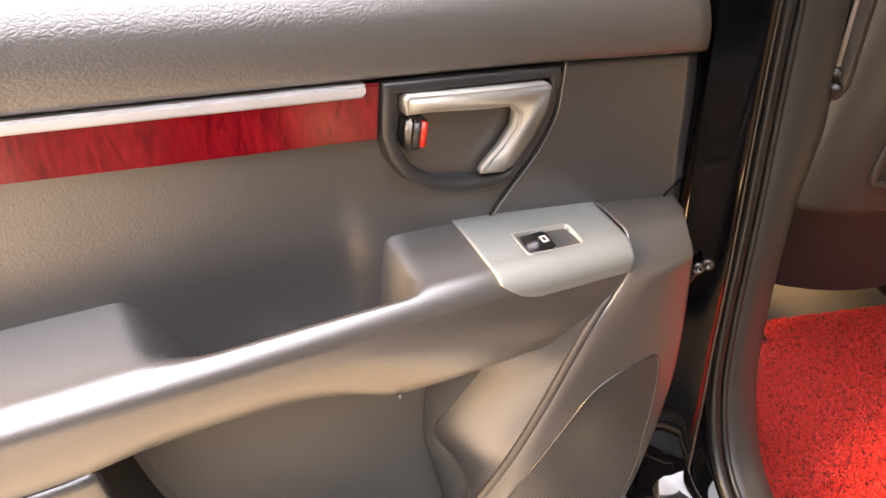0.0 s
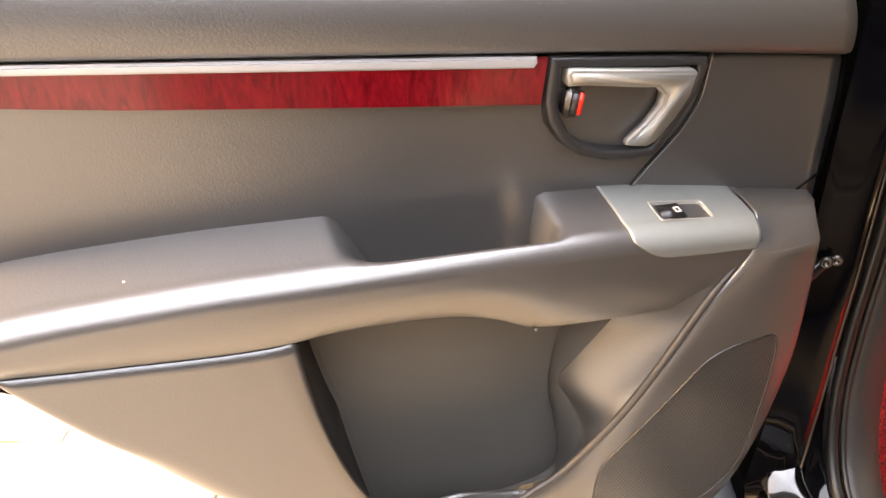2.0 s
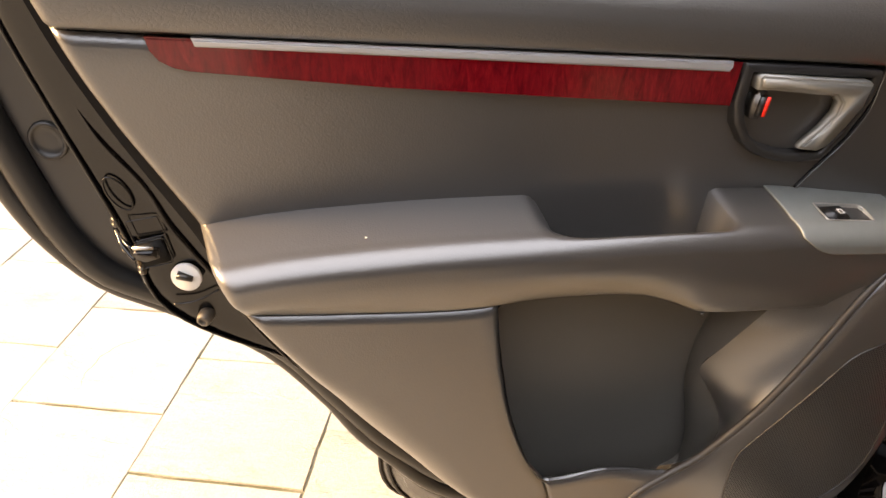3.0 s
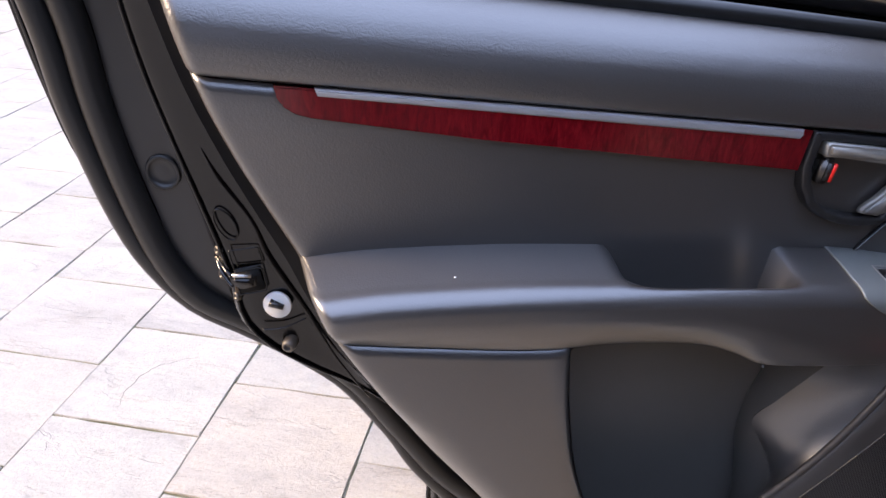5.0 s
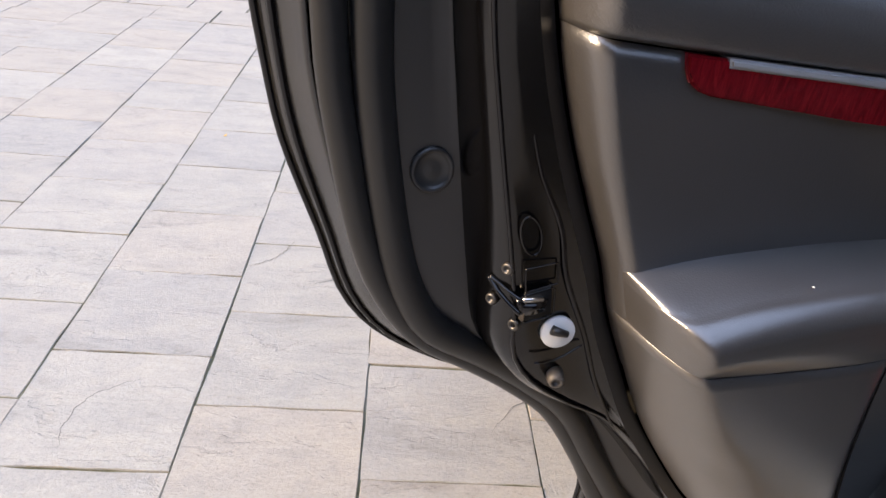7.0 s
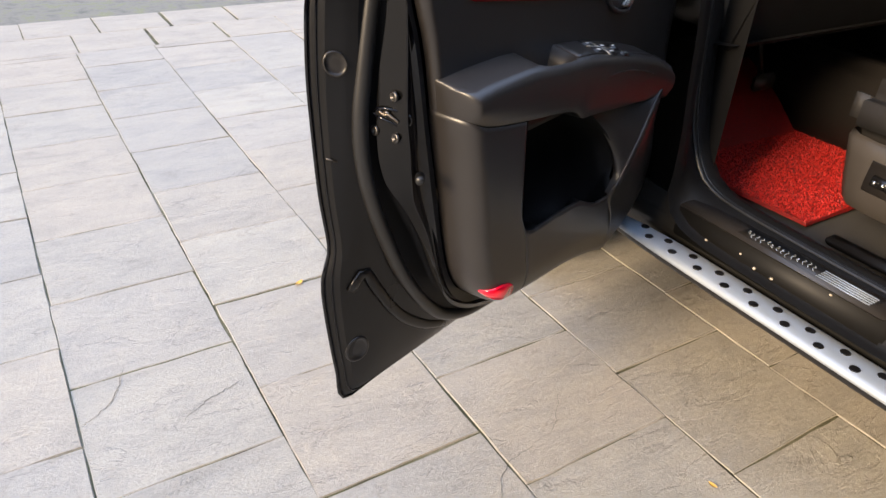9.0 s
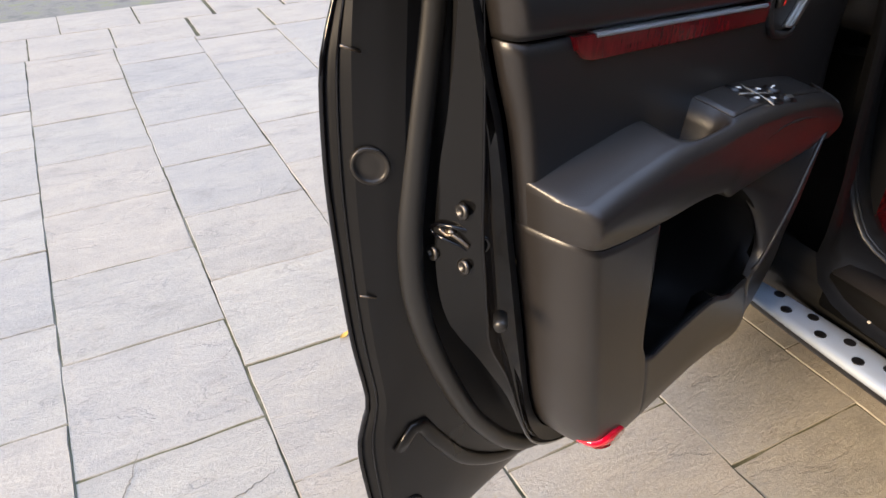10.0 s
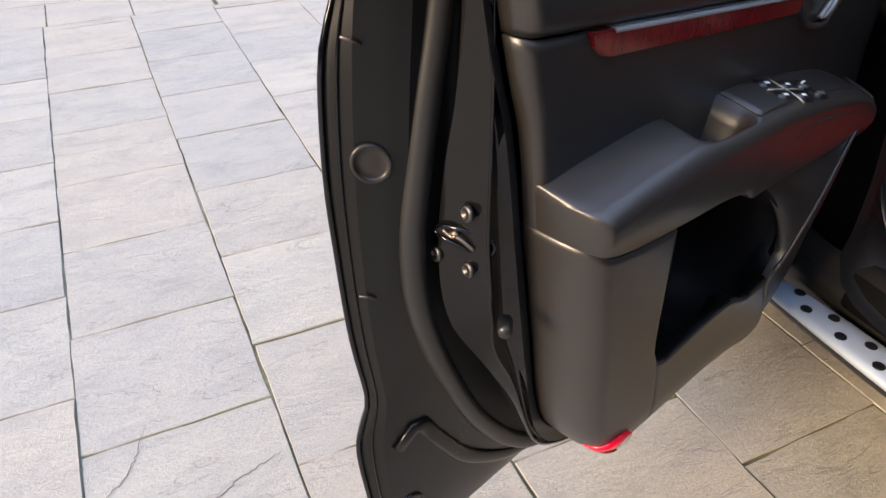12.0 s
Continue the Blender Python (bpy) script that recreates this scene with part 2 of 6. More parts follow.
# ---- shaping helpers ----
def smooth(points):
    """A smooth single-valued curve through (a, b) points."""
    xs, ys = np.array([p[0] for p in points], float), np.array([p[1] for p in points], float)
    order = np.argsort(xs)
    xs, ys = xs[order], ys[order]
    h, d = np.diff(xs), np.diff(ys) / np.diff(xs)
    m = np.zeros(len(xs))
    m[0], m[-1] = d[0], d[-1]
    for i in range(1, len(xs) - 1):
        if d[i - 1] * d[i] > 0:
            w1, w2 = 2 * h[i] + h[i - 1], h[i] + 2 * h[i - 1]
            m[i] = (w1 + w2) / (w1 / d[i - 1] + w2 / d[i])

    def value(x):
        if x <= xs[0]:
            return float(ys[0] + m[0] * (x - xs[0]))
        if x >= xs[-1]:
            return float(ys[-1] + m[-1] * (x - xs[-1]))
        i = int(np.searchsorted(xs, x)) - 1
        t = (x - xs[i]) / h[i]
        return float((1 + 2 * t) * (1 - t) ** 2 * ys[i] + t * (1 - t) ** 2 * h[i] * m[i] + t * t * (3 - 2 * t) * ys[i + 1] + t * t * (t - 1) * h[i] * m[i + 1])
    return value


def spline(points, count, closed=False):
    """Evenly spaced points on a Catmull-Rom curve."""
    pts = [Vector(p) for p in points]
    n = len(pts)
    out = []
    for i in range(n if closed else n - 1):
        a, b, c, d = (pts[(i + k) % n] if closed else pts[min(max(i + k, 0), n - 1)] for k in (-1, 0, 1, 2))
        for s in range(12):
            t = s / 12
            out.append(0.5 * (2 * b + (c - a) * t + (2 * a - 5 * b + 4 * c - d) * t * t + (3 * b - a - 3 * c + d) * t ** 3))
    out.append(pts[0].copy() if closed else pts[-1].copy())
    length = [0.0]
    for p, q in zip(out, out[1:]):
        length.append(length[-1] + (q - p).length)
    res, j = [], 0
    for k in range(count):
        s = length[-1] * k / (count if closed else count - 1)
        while j < len(out) - 2 and length[j + 1] < s:
            j += 1
        f = (s - length[j]) / max(length[j + 1] - length[j], 1e-9)
        res.append(out[j].lerp(out[j + 1], f))
    return res


def thing(name, m, label, category, group="", kind=""):
    ob = new(name)
    ob.matrix_world = m
    ob.empty_display_size = 0.05
    return tagged(ob, label, category, group, kind)


def part(name, bm, mat, parent, label="", flat=False):
    me = bpy.data.meshes.new(name)
    bmesh.ops.recalc_face_normals(bm, faces=bm.faces)
    bm.to_mesh(me)
    bm.free()
    if not flat:
        me.polygons.foreach_set("use_smooth", [True] * len(me.polygons))
    me.materials.append(mat)
    ob = new(name, me)
    if parent:
        ob.parent = parent
    if label:
        tagged(ob, label)
    return ob


def grid(rows, closed_u=False, closed_v=False, caps=False, bm=None):
    """A bmesh of quads from rows of points."""
    bm = bm or bmesh.new()
    vs = [[bm.verts.new(p) for p in r] for r in rows]
    nr, nc = len(vs), len(vs[0])
    for i in range(nr if closed_u else nr - 1):
        for j in range(nc if closed_v else nc - 1):
            bm.faces.new((vs[i][j], vs[(i + 1) % nr][j], vs[(i + 1) % nr][(j + 1) % nc], vs[i][(j + 1) % nc]))
    if caps:
        bm.faces.new(vs[0])
        bm.faces.new(list(reversed(vs[-1])))
    return bm


def surface(fn, nu, nv, ease=1.0):
    return grid([[fn((i / nu) ** ease, j / nv) for j in range(nv + 1)] for i in range(nu + 1)])


def thick(ob, depth):
    """Gives a sheet that faces the cabin (-y) its thickness on the hidden side."""
    me = ob.data
    if sum(p.normal.y * p.area for p in me.polygons) > 0:
        me.flip_normals()
    s = ob.modifiers.new("thickness", "SOLIDIFY")
    s.thickness, s.offset = depth, -1.0
    return ob


def tube(points, radius, sides=10, closed=False, caps=True, squash=1.0, up=Vector((0, 1, 0))):
    """A round or oval bar along points."""
    rows = []
    n = len(points)
    for i, p in enumerate(points):
        a = points[(i - 1) % n] if closed or i else p
        b = points[(i + 1) % n] if closed or i < n - 1 else p
        t = (b - a).normalized()
        s = t.cross(up).normalized()
        u = s.cross(t)
        r = radius(i / (n - 1)) if callable(radius) else radius
        rows.append([p + s * r * math.cos(k * math.tau / sides) + u * r * squash * math.sin(k * math.tau / sides) for k in range(sides)])
    return grid(rows, closed_u=closed, closed_v=True, caps=caps and not closed)


def lathe(profile, centre, axis, sides=20, sx=1.0):
    """A turned piece: (radius, height) pairs about an axis through centre."""
    q = Vector((0, 0, 1)).rotation_difference(Vector(axis))
    rows = [[Vector(centre) + q @ Vector((max(r, 1e-5) * sx * math.cos(k * math.tau / sides), max(r, 1e-5) * math.sin(k * math.tau / sides), h)) for k in range(sides)] for r, h in profile]
    return grid(rows, closed_v=True, caps=True)


def slab(outline, y0, y1, bevel=0.0, segments=2):
    """A plate with an (x, z) outline between two depths, edges rounded."""
    bm = bmesh.new()
    f = bm.faces.new([bm.verts.new((x, y0, z)) for x, z in outline])
    ext = bmesh.ops.extrude_face_region(bm, geom=[f])
    for v in ext["geom"]:
        if isinstance(v, bmesh.types.BMVert):
            v.co.y = y1
    if bevel:
        rim = [e for e in bm.edges if abs(e.verts[0].co.y - y0) < 1e-6 and abs(e.verts[1].co.y - y0) < 1e-6]
        bmesh.ops.bevel(bm, geom=rim, offset=bevel, segments=segments, affect="EDGES", clamp_overlap=True)
    return bm


def block(x0, x1, y0, y1, z0, z1, bevel=0.0, segments=2):
    bm = bmesh.new()
    bmesh.ops.create_cube(bm, size=1, matrix=Matrix.LocRotScale(((x0 + x1) / 2, (y0 + y1) / 2, (z0 + z1) / 2), None, (x1 - x0, y1 - y0, z1 - z0)))
    if bevel:
        bmesh.ops.bevel(bm, geom=bm.edges[:], offset=bevel, segments=segments, affect="EDGES")
    return bm


def pline(pts, count, closed=False):
    """(x, z) outline through points, smoothed."""
    return [(p.x, p.z) for p in spline([(a, 0, b) for a, b in pts], count, closed)]


# ---- doors: local x runs from the latch edge to the hinge, y outwards, z up ----
def edge_roll(s, yin, yout, r, power=3):
    """Depth of a trim face whose free edge turns back over the radius r."""
    if s >= r:
        return yin
    k = 1 - max(s, 0.0) / r
    return yin + (yout - yin) * (1 - (1 - k ** power) ** (1 / power))


def rail(points, y, count=72):
    return [Vector((p.x, (y(p.z) if callable(y) else y), p.z)) for p in spline([(a, 0, b) for a, b in points], count)]


def strip_between(rails, name, mat, parent, label="", sub=1):
    """A skin laid over several rails, one after the other."""
    rows = []
    for a, b in zip(rails, rails[1:]):
        for k in range(sub):
            rows.append([p.lerp(q, k / sub) for p, q in zip(a, b)])
    rows.append(rails[-1])
    return part(name, grid(rows), mat, parent, label)


def screw(centre, axis, parent, name="latch_screw", r=0.0075):
    s = part(name, lathe([(r, -0.002), (r, 0.0015), (r * 0.8, 0.0028), (r * 0.45, 0.0028), (r * 0.4, 0.0008), (0, 0.0008)], centre, axis, 18), M_ZINC, parent)
    return s


def plug(centre, axis, r, parent, mat, name="rubber_plug", sx=1.0):
    return part(name, lathe([(r * 1.12, -0.003), (r * 1.1, 0.001), (r * 0.98, 0.0022), (r * 0.86, 0.0005), (r * 0.8, -0.0008), (r * 0.4, -0.0004), (0, 0.0)], centre, axis, 28, sx), mat, parent)


# ---------- rear door ----------
REAR = pose(0.2194, 0.5820, 0, 0, 0, 20.7)
rear_door = thing("rear_car_door", REAR, "black car rear door standing wide open, grey grained trim", "car door")
r_edge = smooth([(1.34, -0.735), (1.292, -0.725), (1.235, -0.711), (1.176, -0.690), (1.122, -0.666), (1.066, -0.640), (1.017, -0.622), (0.948, -0.588), (0.89, -0.558), (0.80, -0.498), (0.74, -0.452), (0.69, -0.405), (0.64, -0.352), (0.58, -0.26)])
r_seam = smooth([(-0.72, 1.2495), (-0.648, 1.240), (-0.157, 1.181), (0.0, 1.161), (0.151, 1.139)])
r_front = smooth([(1.30, 0.127), (1.179, 0.149), (1.136, 0.157), (1.083, 0.1655), (1.0, 0.168), (0.9, 0.170)])
r_shelf = smooth([(-0.66, 1.072), (-0.634, 1.078), (-0.571, 1.081), (-0.473, 1.078), (-0.343, 1.068), (-0.2, 1.055), (-0.09, 1.043), (0.0, 1.0255), (0.057, 1.0135), (0.16, 0.990)])
r_drop = smooth([(-0.2, 0.011), (-0.0945, 0.011), (-0.03, 0.008), (0.04, 0.003), (0.1, 0.0)])


def r_x(u, z, front=r_front):
    a = r_edge(z)
    return a + u * (front(z) - a)


UPPER = smooth([(0.0, 0.002), (0.0015, -0.003), (0.005, -0.0055), (0.012, -0.0075), (0.025, -0.0085), (0.04, -0.0065), (0.055, 0.0), (0.066, 0.010), (0.075, 0.027), (0.081, 0.045), (0.084, 0.062)])


def r_upper(u, v):
    h = 0.084 * v ** 0.85
    x = r_x(u, 1.2)
    for _ in range(3):
        z = r_seam(x) + 0.0003 + h
        x = r_x(u, z)
    return (x, edge_roll(x - r_edge(z), UPPER(h), 0.062 if h > 0.07 else 0.042, 0.016), z)


thick(part("upper_panel", surface(r_upper, 80, 34, 1.8), M_UPPER, rear_door, "soft leather-grained upper trim"), 0.003)


def r_main(u, v):
    x = r_x(u, 1.12)
    for _ in range(3):
        z = 0.955 + v * (r_seam(x) - 0.0004 - 0.955)
        x = r_x(u, z)
    d = min(1, (r_seam(x) - z) / 0.006)
    y = 0.0015 * (1 - d) ** 2 + 0.006 * math.sin(min(1, max(0, (z - 0.955) / 0.25)) * math.pi)
    return (x, edge_roll(x - r_edge(z), y, 0.042, 0.016), z)


thick(part("main_panel", surface(r_main, 90, 26, 1.8), M_TRIM, rear_door), 0.003)

# armrest with the pull cup
r_bottom = smooth([(-0.64, 1.027), (-0.595, 1.020), (-0.535, 1.010), (-0.392, 0.993), (-0.368, 0.994), (-0.302, 0.989), (-0.255, 0.981), (-0.217, 0.966), (-0.181, 0.947), (-0.124, 0.937), (-0.007, 0.925), (0.05, 0.918)])


def bell(x, a, b, w):
    """1 between a and b, falling off over w outside."""
    t = min(max((x - a) / w + 1, 0), 1) * min(max((b - x) / w + 1, 0), 1)
    return t * t * (3 - 2 * t)


LIP_Y, LIP_R = -0.046, 0.0165


def armrest(shelf, bottom, edge, x_start, x_end, cup, depth, name, mat, parent, rise, reach, yout):
    """A shelf with a rounded lip, an undercut front and a pull cup between cup[0] and cup[1]."""
    rows = []
    n = 110
    for i in range(n + 1):
        x = x_start + (x_end - x_start) * (i / n) ** 1.35
        fade = max(0, 1 - (x - x_start) / 0.10)
        zt = shelf(x)
        zb = bottom(x + (edge(bottom(x)) - edge(zt)) * fade)
        t0 = min(max((x - cup[0]) / 0.055, 0), 1)
        t1 = min(max((cup[1] - x) / 0.016, 0), 1)
        c = t0 * t0 * (3 - 2 * t0) * math.sin(t1 * math.pi / 2)
        y_l = LIP_Y
        prof = []
        for k in range(15):
            s = k / 14
            y = 0.012 + s * (y_l - 0.012)
            f = min(max((1.12 - s) / 0.42, 0), 1)
            prof.append((y, zt - rise(x) * s ** 1.25 - c * depth * (f * f * (3 - 2 * f)) - c * 0.006 * (1 - s)))
        z_l = zt - rise(x)
        for k in range(1, 15):
            an = k / 14 * math.pi * 0.53
            f = min(max((0.35 - k / 14) / 0.35, 0), 1)
            prof.append((y_l - (reach + LIP_Y) * math.sin(an), z_l - 0.003 * k / 14 - LIP_R * (1 - math.cos(an)) - c * depth * 0.22 * f * f))
        y_f, z_f = prof[-1]
        for k in range(1, 6):
            t = k / 6
            prof.append((y_f + 0.010 * t ** 1.5 - 0.002 * math.sin(t * math.pi), z_f + (zb + 0.003 - z_f) * t))
        y_b = y_f + 0.0095
        prof += [(y_b + 0.0003, zb + 0.002), (y_b + 0.0012, zb + 0.0006), (y_b + 0.004, zb), (y_b + 0.03, zb - 0.001), (0.012, zb - 0.002)]
        row = []
        for y, z in prof:
            row.append((x + (edge(z) - edge(zt)) * fade, edge_roll(x - x_start, y, yout, 0.022), z))
        rows.append(row)
    return part(name, grid(rows), mat, parent)


armrest(r_shelf, r_bottom, r_edge, r_edge(1.075) + 0.001, 0.046, (-0.350, -0.156), 0.075, "armrest", M_TRIM, rear_door, r_drop, 0.0685, 0.040)

# lower trim behind the pocket
P_LEFT = smooth([(1.0, -0.393), (0.928, -0.387), (0.85, -0.374), (0.777, -0.352), (0.738, -0.330), (0.70, -0.32), (0.58, -0.3)])
LIP = smooth([(-0.345, 0.752), (-0.33, 0.738), (-0.307, 0.735), (-0.266, 0.737), (-0.20, 0.722), (-0.175, 0.718), (-0.15, 0.728)])
RIDGE = [(0.040, 1.002), (0.037, 0.992), (0.030, 0.978), (0.0, 0.940), (-0.047, 0.864), (-0.093, 0.792), (-0.141, 0.738), (-0.18, 0.716), (-0.22, 0.69), (-0.25, 0.64), (-0.26, 0.58)]


r_roll = smooth([(1.01, 0.022), (0.94, 0.034), (0.88, 0.058), (0.80, 0.060), (0.74, 0.045), (0.66, 0.03), (0.58, 0.025)])


def r_lower(u, v):
    x = -0.5
    for _ in range(4):
        top = r_bottom(x) - 0.0008
        z = 0.60 + v * (top - 0.60)
        a = r_edge(z)
        x = a + u * (P_LEFT(z) - a)
    y = -0.0585 + 0.004 * (1 - v)
    if u > 0.9:
        y += 0.0025 * ((u - 0.9) / 0.1) ** 2
    return (x, edge_roll(x - r_edge(z), y, 0.04, r_roll(z), 2.2), z)


thick(part("lower_panel", surface(r_lower, 60, 34, 1.9), M_TRIM, rear_door), 0.004)

# the storage pocket: a band that goes in from the rim, and its back
rim = [(-0.393, 0.990), (-0.387, 0.928), (-0.374, 0.85), (-0.352, 0.777), (-0.333, 0.742), (-0.307, 0.735), (-0.266, 0.737), (-0.20, 0.722), (-0.172, 0.718), (-0.130, 0.722), (-0.106, 0.737), (-0.101, 0.756), (-0.110, 0.782), (-0.1205, 0.809), (-0.110, 0.855), (-0.095, 0.910), (-0.083, 0.950)]
rim_y = smooth([(0.715, -0.057), (0.722, -0.050), (0.737, -0.040), (0.756, -0.028), (0.782, -0.013), (0.809, 0.0), (0.855, -0.018), (0.91, -0.040), (0.95, -0.054)])
rim_c = pline(rim, 90) + [(-0.10, 0.964), (-0.18, 0.966), (-0.26, 0.995), (-0.33, 1.005), (-0.38, 1.005)]
cx, cz = -0.265, 0.86
rows = []
for t, k in ((0.0, 1.0), (0.03, 0.994), (0.12, 0.988), (0.4, 0.975), (0.75, 0.955), (0.93, 0.93), (1.0, 0.88), (1.0, 0.6)):
    row = []
    for x, z in rim_c:
        y0 = rim_y(z) if x > -0.19 and z < 0.955 else -0.0575
        kx = k if x < cx or t >= 1.0 and k < 0.8 else 1.0 + 0.3 * (1 - k)
        row.append(Vector((cx + (x - cx) * kx, y0 + (0.030 - y0) * t, cz + (z - cz) * k - 0.13 * min(1, t * 1.6) * min(1, max(0, (0.83 - z) / 0.09)))))
    rows.append(row)
# left and lower wall get shade by colour, the right stays liner grey
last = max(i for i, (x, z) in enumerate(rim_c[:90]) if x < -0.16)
part("pocket_wall", grid([row[-3:] + row[:last + 1] for row in rows[:6]]), M_LINER_SHADE, rear_door, "pocket side wall with shade in its colour")
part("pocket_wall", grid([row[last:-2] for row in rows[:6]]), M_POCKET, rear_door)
bm = grid(rows[5:], closed_v=True)
bm.verts.ensure_lookup_table()
bm.faces.new(bm.verts[-len(rim_c):])
part("door_pocket", bm, M_POCKET, rear_door, "deep moulded storage pocket, empty").data.set_sharp_from_angle(angle=radians(38))

# below the pocket's lip, and the sloping cheek between pocket and ridge
ridge_y = smooth([(0.58, -0.070), (0.72, -0.066), (0.85, -0.072), (0.95, -0.0685), (1.03, -0.066)])
ridge = [Vector((p.x, ridge_y(p.z), p.z)) for p in spline([(a, 0, b) for a, b in RIDGE], 60)]
ridge_x = smooth([(z, x) for x, z in RIDGE])


def r_under(u, v):
    x = -0.3
    for _ in range(4):
        top = LIP(x)
        z = 0.60 + v * (top - 0.60)
        a, b = P_LEFT(z), ridge_x(z) + 0.001
        x = a + u * (b - a)
    y = -0.0575 - 0.008 * u * u + (0.004 * ((v - 0.93) / 0.07) ** 2 if v > 0.93 else 0)
    return (x, y, z)


thick(part("pocket_front", surface(r_under, 30, 16), M_TRIM, rear_door), 0.004)
cheek_in = spline([(-0.075, -0.060, 0.968), (-0.083, -0.054, 0.950), (-0.095, -0.040, 0.910), (-0.110, -0.018, 0.855), (-0.1205, 0.0, 0.809), (-0.110, -0.013, 0.782), (-0.101, -0.028, 0.756), (-0.106, -0.040, 0.737), (-0.130, -0.050, 0.722), (-0.172, -0.056, 0.719)], 60)
cheek_out = spline([(x, ridge_y(z) + 0.002, z) for x, z in [(0.018, 0.965), (0.0, 0.940), (-0.02, 0.908), (-0.047, 0.864), (-0.07, 0.828), (-0.093, 0.792), (-0.117, 0.765), (-0.141, 0.738), (-0.172, 0.719)]], 60)
rows = []
for k in range(13):
    t = k / 12
    rows.append([a.lerp(b, t) + Vector((0, 0.002 * math.sin(math.pi * t), 0)) for a, b in zip(cheek_in, cheek_out)])
part("pocket_cheek", grid(rows), M_TRIM, rear_door)

# speaker panel in front of the ridge
sp_edge = smooth([(1.022, 0.112), (0.938, 0.124), (0.86, 0.131), (0.811, 0.134), (0.74, 0.136), (0.699, 0.133), (0.65, 0.119), (0.619, 0.10), (0.58, 0.055)])


def sp_depth(x, z):
    a, b = ridge_x(z) + 0.001, sp_edge(z)
    u = min(max((x - a) / (b - a), 0), 1)
    y = ridge_y(z) - 0.004 * math.sin(min(1, u * 12) * math.pi / 2) - 0.006 * math.sin(u * math.pi)
    return y + (0.05 * ((u - 0.93) / 0.07) ** 3 if u > 0.93 else 0)


def r_speaker(u, v):
    z = 0.58 + v * (0.9855 - 0.58)
    a, b = ridge_x(z) + 0.001, sp_edge(z)
    x = a + u * (b - a)
    return (x, sp_depth(x, z), z)


# the cap that ends the armrest beside the hinge
cap_left = [(0.0590, 0.012, 1.0135), (0.0560, -0.015, 1.0150), (0.0505, -0.044, 1.0150), (0.0450, -0.060, 1.0085), (0.0400, -0.0695, 0.9980), (0.0370, -0.0708, 0.9850)]
cap_right = [(0.1660, 0.012, 0.9880), (0.1440, -0.018, 0.9985), (0.1220, -0.048, 1.0095), (0.1150, -0.060, 1.0085), (0.1150, -0.067, 0.9985), (0.1175, -0.068, 0.9850)]
cl, cr = spline(cap_left, 26), spline(cap_right, 26)
rows = []
for i in range(31):
    u = i / 30
    row = []
    low = Vector(r_speaker(u, 1.0))
    for j, (p, q) in enumerate(zip(cl, cr)):
        w = max(0, j / 25 - 0.55) / 0.45
        row.append(p.lerp(q, u).lerp(low, w * w * (3 - 2 * w)))
    row += [Vector(r_speaker(u, 1 - k / 48)) for k in range(1, 49)]
    rows.append(row)
thick(part("speaker_panel", grid(rows), M_TRIM, rear_door, "grained speaker panel with a capped top"), 0.003)
part("trim_ridge", tube([p + Vector((0.0, 0.0012, 0.0)) for p in ridge[3:]], lambda t: 0.0042 * min(1, 0.3 + t * 9), 14), M_PILLAR, rear_door, "raised moulded ridge")

# silver switch plate lying over the armrest, with its window switch
def plate_point(x, v, lim=0.0):
    zt = r_shelf(x) + 0.0018
    if v <= 0.5:
        k = v / 0.5
        return Vector((x, 0.006 - k * (0.006 - LIP_Y), zt - r_drop(x) * k ** 1.25))
    w = (v - 0.5) / 0.5 * (1 - lim / 0.03)
    an = min(1, w / 0.8) * math.pi * 0.52
    return Vector((x, LIP_Y - (0.0702 + LIP_Y) * math.sin(an), zt - r_drop(x) - 0.003 * w - LIP_R * (1 - math.cos(an)) - max(0, w - 0.8) * 0.03))


rows = []
for i in range(53):
    u = i / 52
    lim = 0.016 * max(0, 1 - u * 3.2) ** 2
    rows.append([plate_point(-0.0945 + 0.0015 * j / 56 + u * (0.1320 + 0.018 * (1 - j / 56)), j / 56, lim) for j in range(57)])
SWX, SWV = -0.026, 0.40
p0 = plate_point(SWX, SWV)
ax = (plate_point(SWX + 0.01, SWV) - plate_point(SWX - 0.01, SWV)).normalized()
ay = (plate_point(SWX, SWV - 0.05) - plate_point(SWX, SWV + 0.05)).normalized()
az = ax.cross(ay).normalized()
ay = az.cross(ax)
sw = Matrix(((ax.x, ay.x, az.x, p0.x), (ax.y, ay.y, az.y, p0.y), (ax.z, ay.z, az.z, p0.z), (0, 0, 0, 1)))
inv = sw.inverted()
bm = grid(rows)
gone = []
for f in bm.faces:
    q = inv @ f.calc_center_median()
    if abs(q.x) < 0.0275 and abs(q.y) < 0.0115 and abs(q.z) < 0.006:
        gone.append(f)
bmesh.ops.delete(bm, geom=gone, context="FACES")
plate = thick(part("switch_plate", bm, M_PLATE, rear_door, "silver painted switch plate"), 0.0016)
well_o = pline([(-0.027, -0.0125), (0.0, -0.0125), (0.0255, -0.0122), (0.0285, -0.009), (0.0285, 0.009), (0.0255, 0.0122), (0.0, 0.0125), (-0.0265, 0.0125), (-0.0285, 0.010), (-0.0285, -0.010)], 40, True)
rows = [[Vector((x * k, y * k2, z)) for x, y in well_o] for k, k2, z in ((1.07, 1.12, 0.0004), (1.05, 1.09, 0.0012), (1.0, 1.0, 0.0009), (0.95, 0.92, -0.0018), (0.88, 0.8, -0.0036), (0.5, 0.5, -0.0038), (0.02, 0.02, -0.0038))]
well = part("switch_well", grid(rows, closed_v=True), M_SILVER, plate)
well.matrix_basis = sw
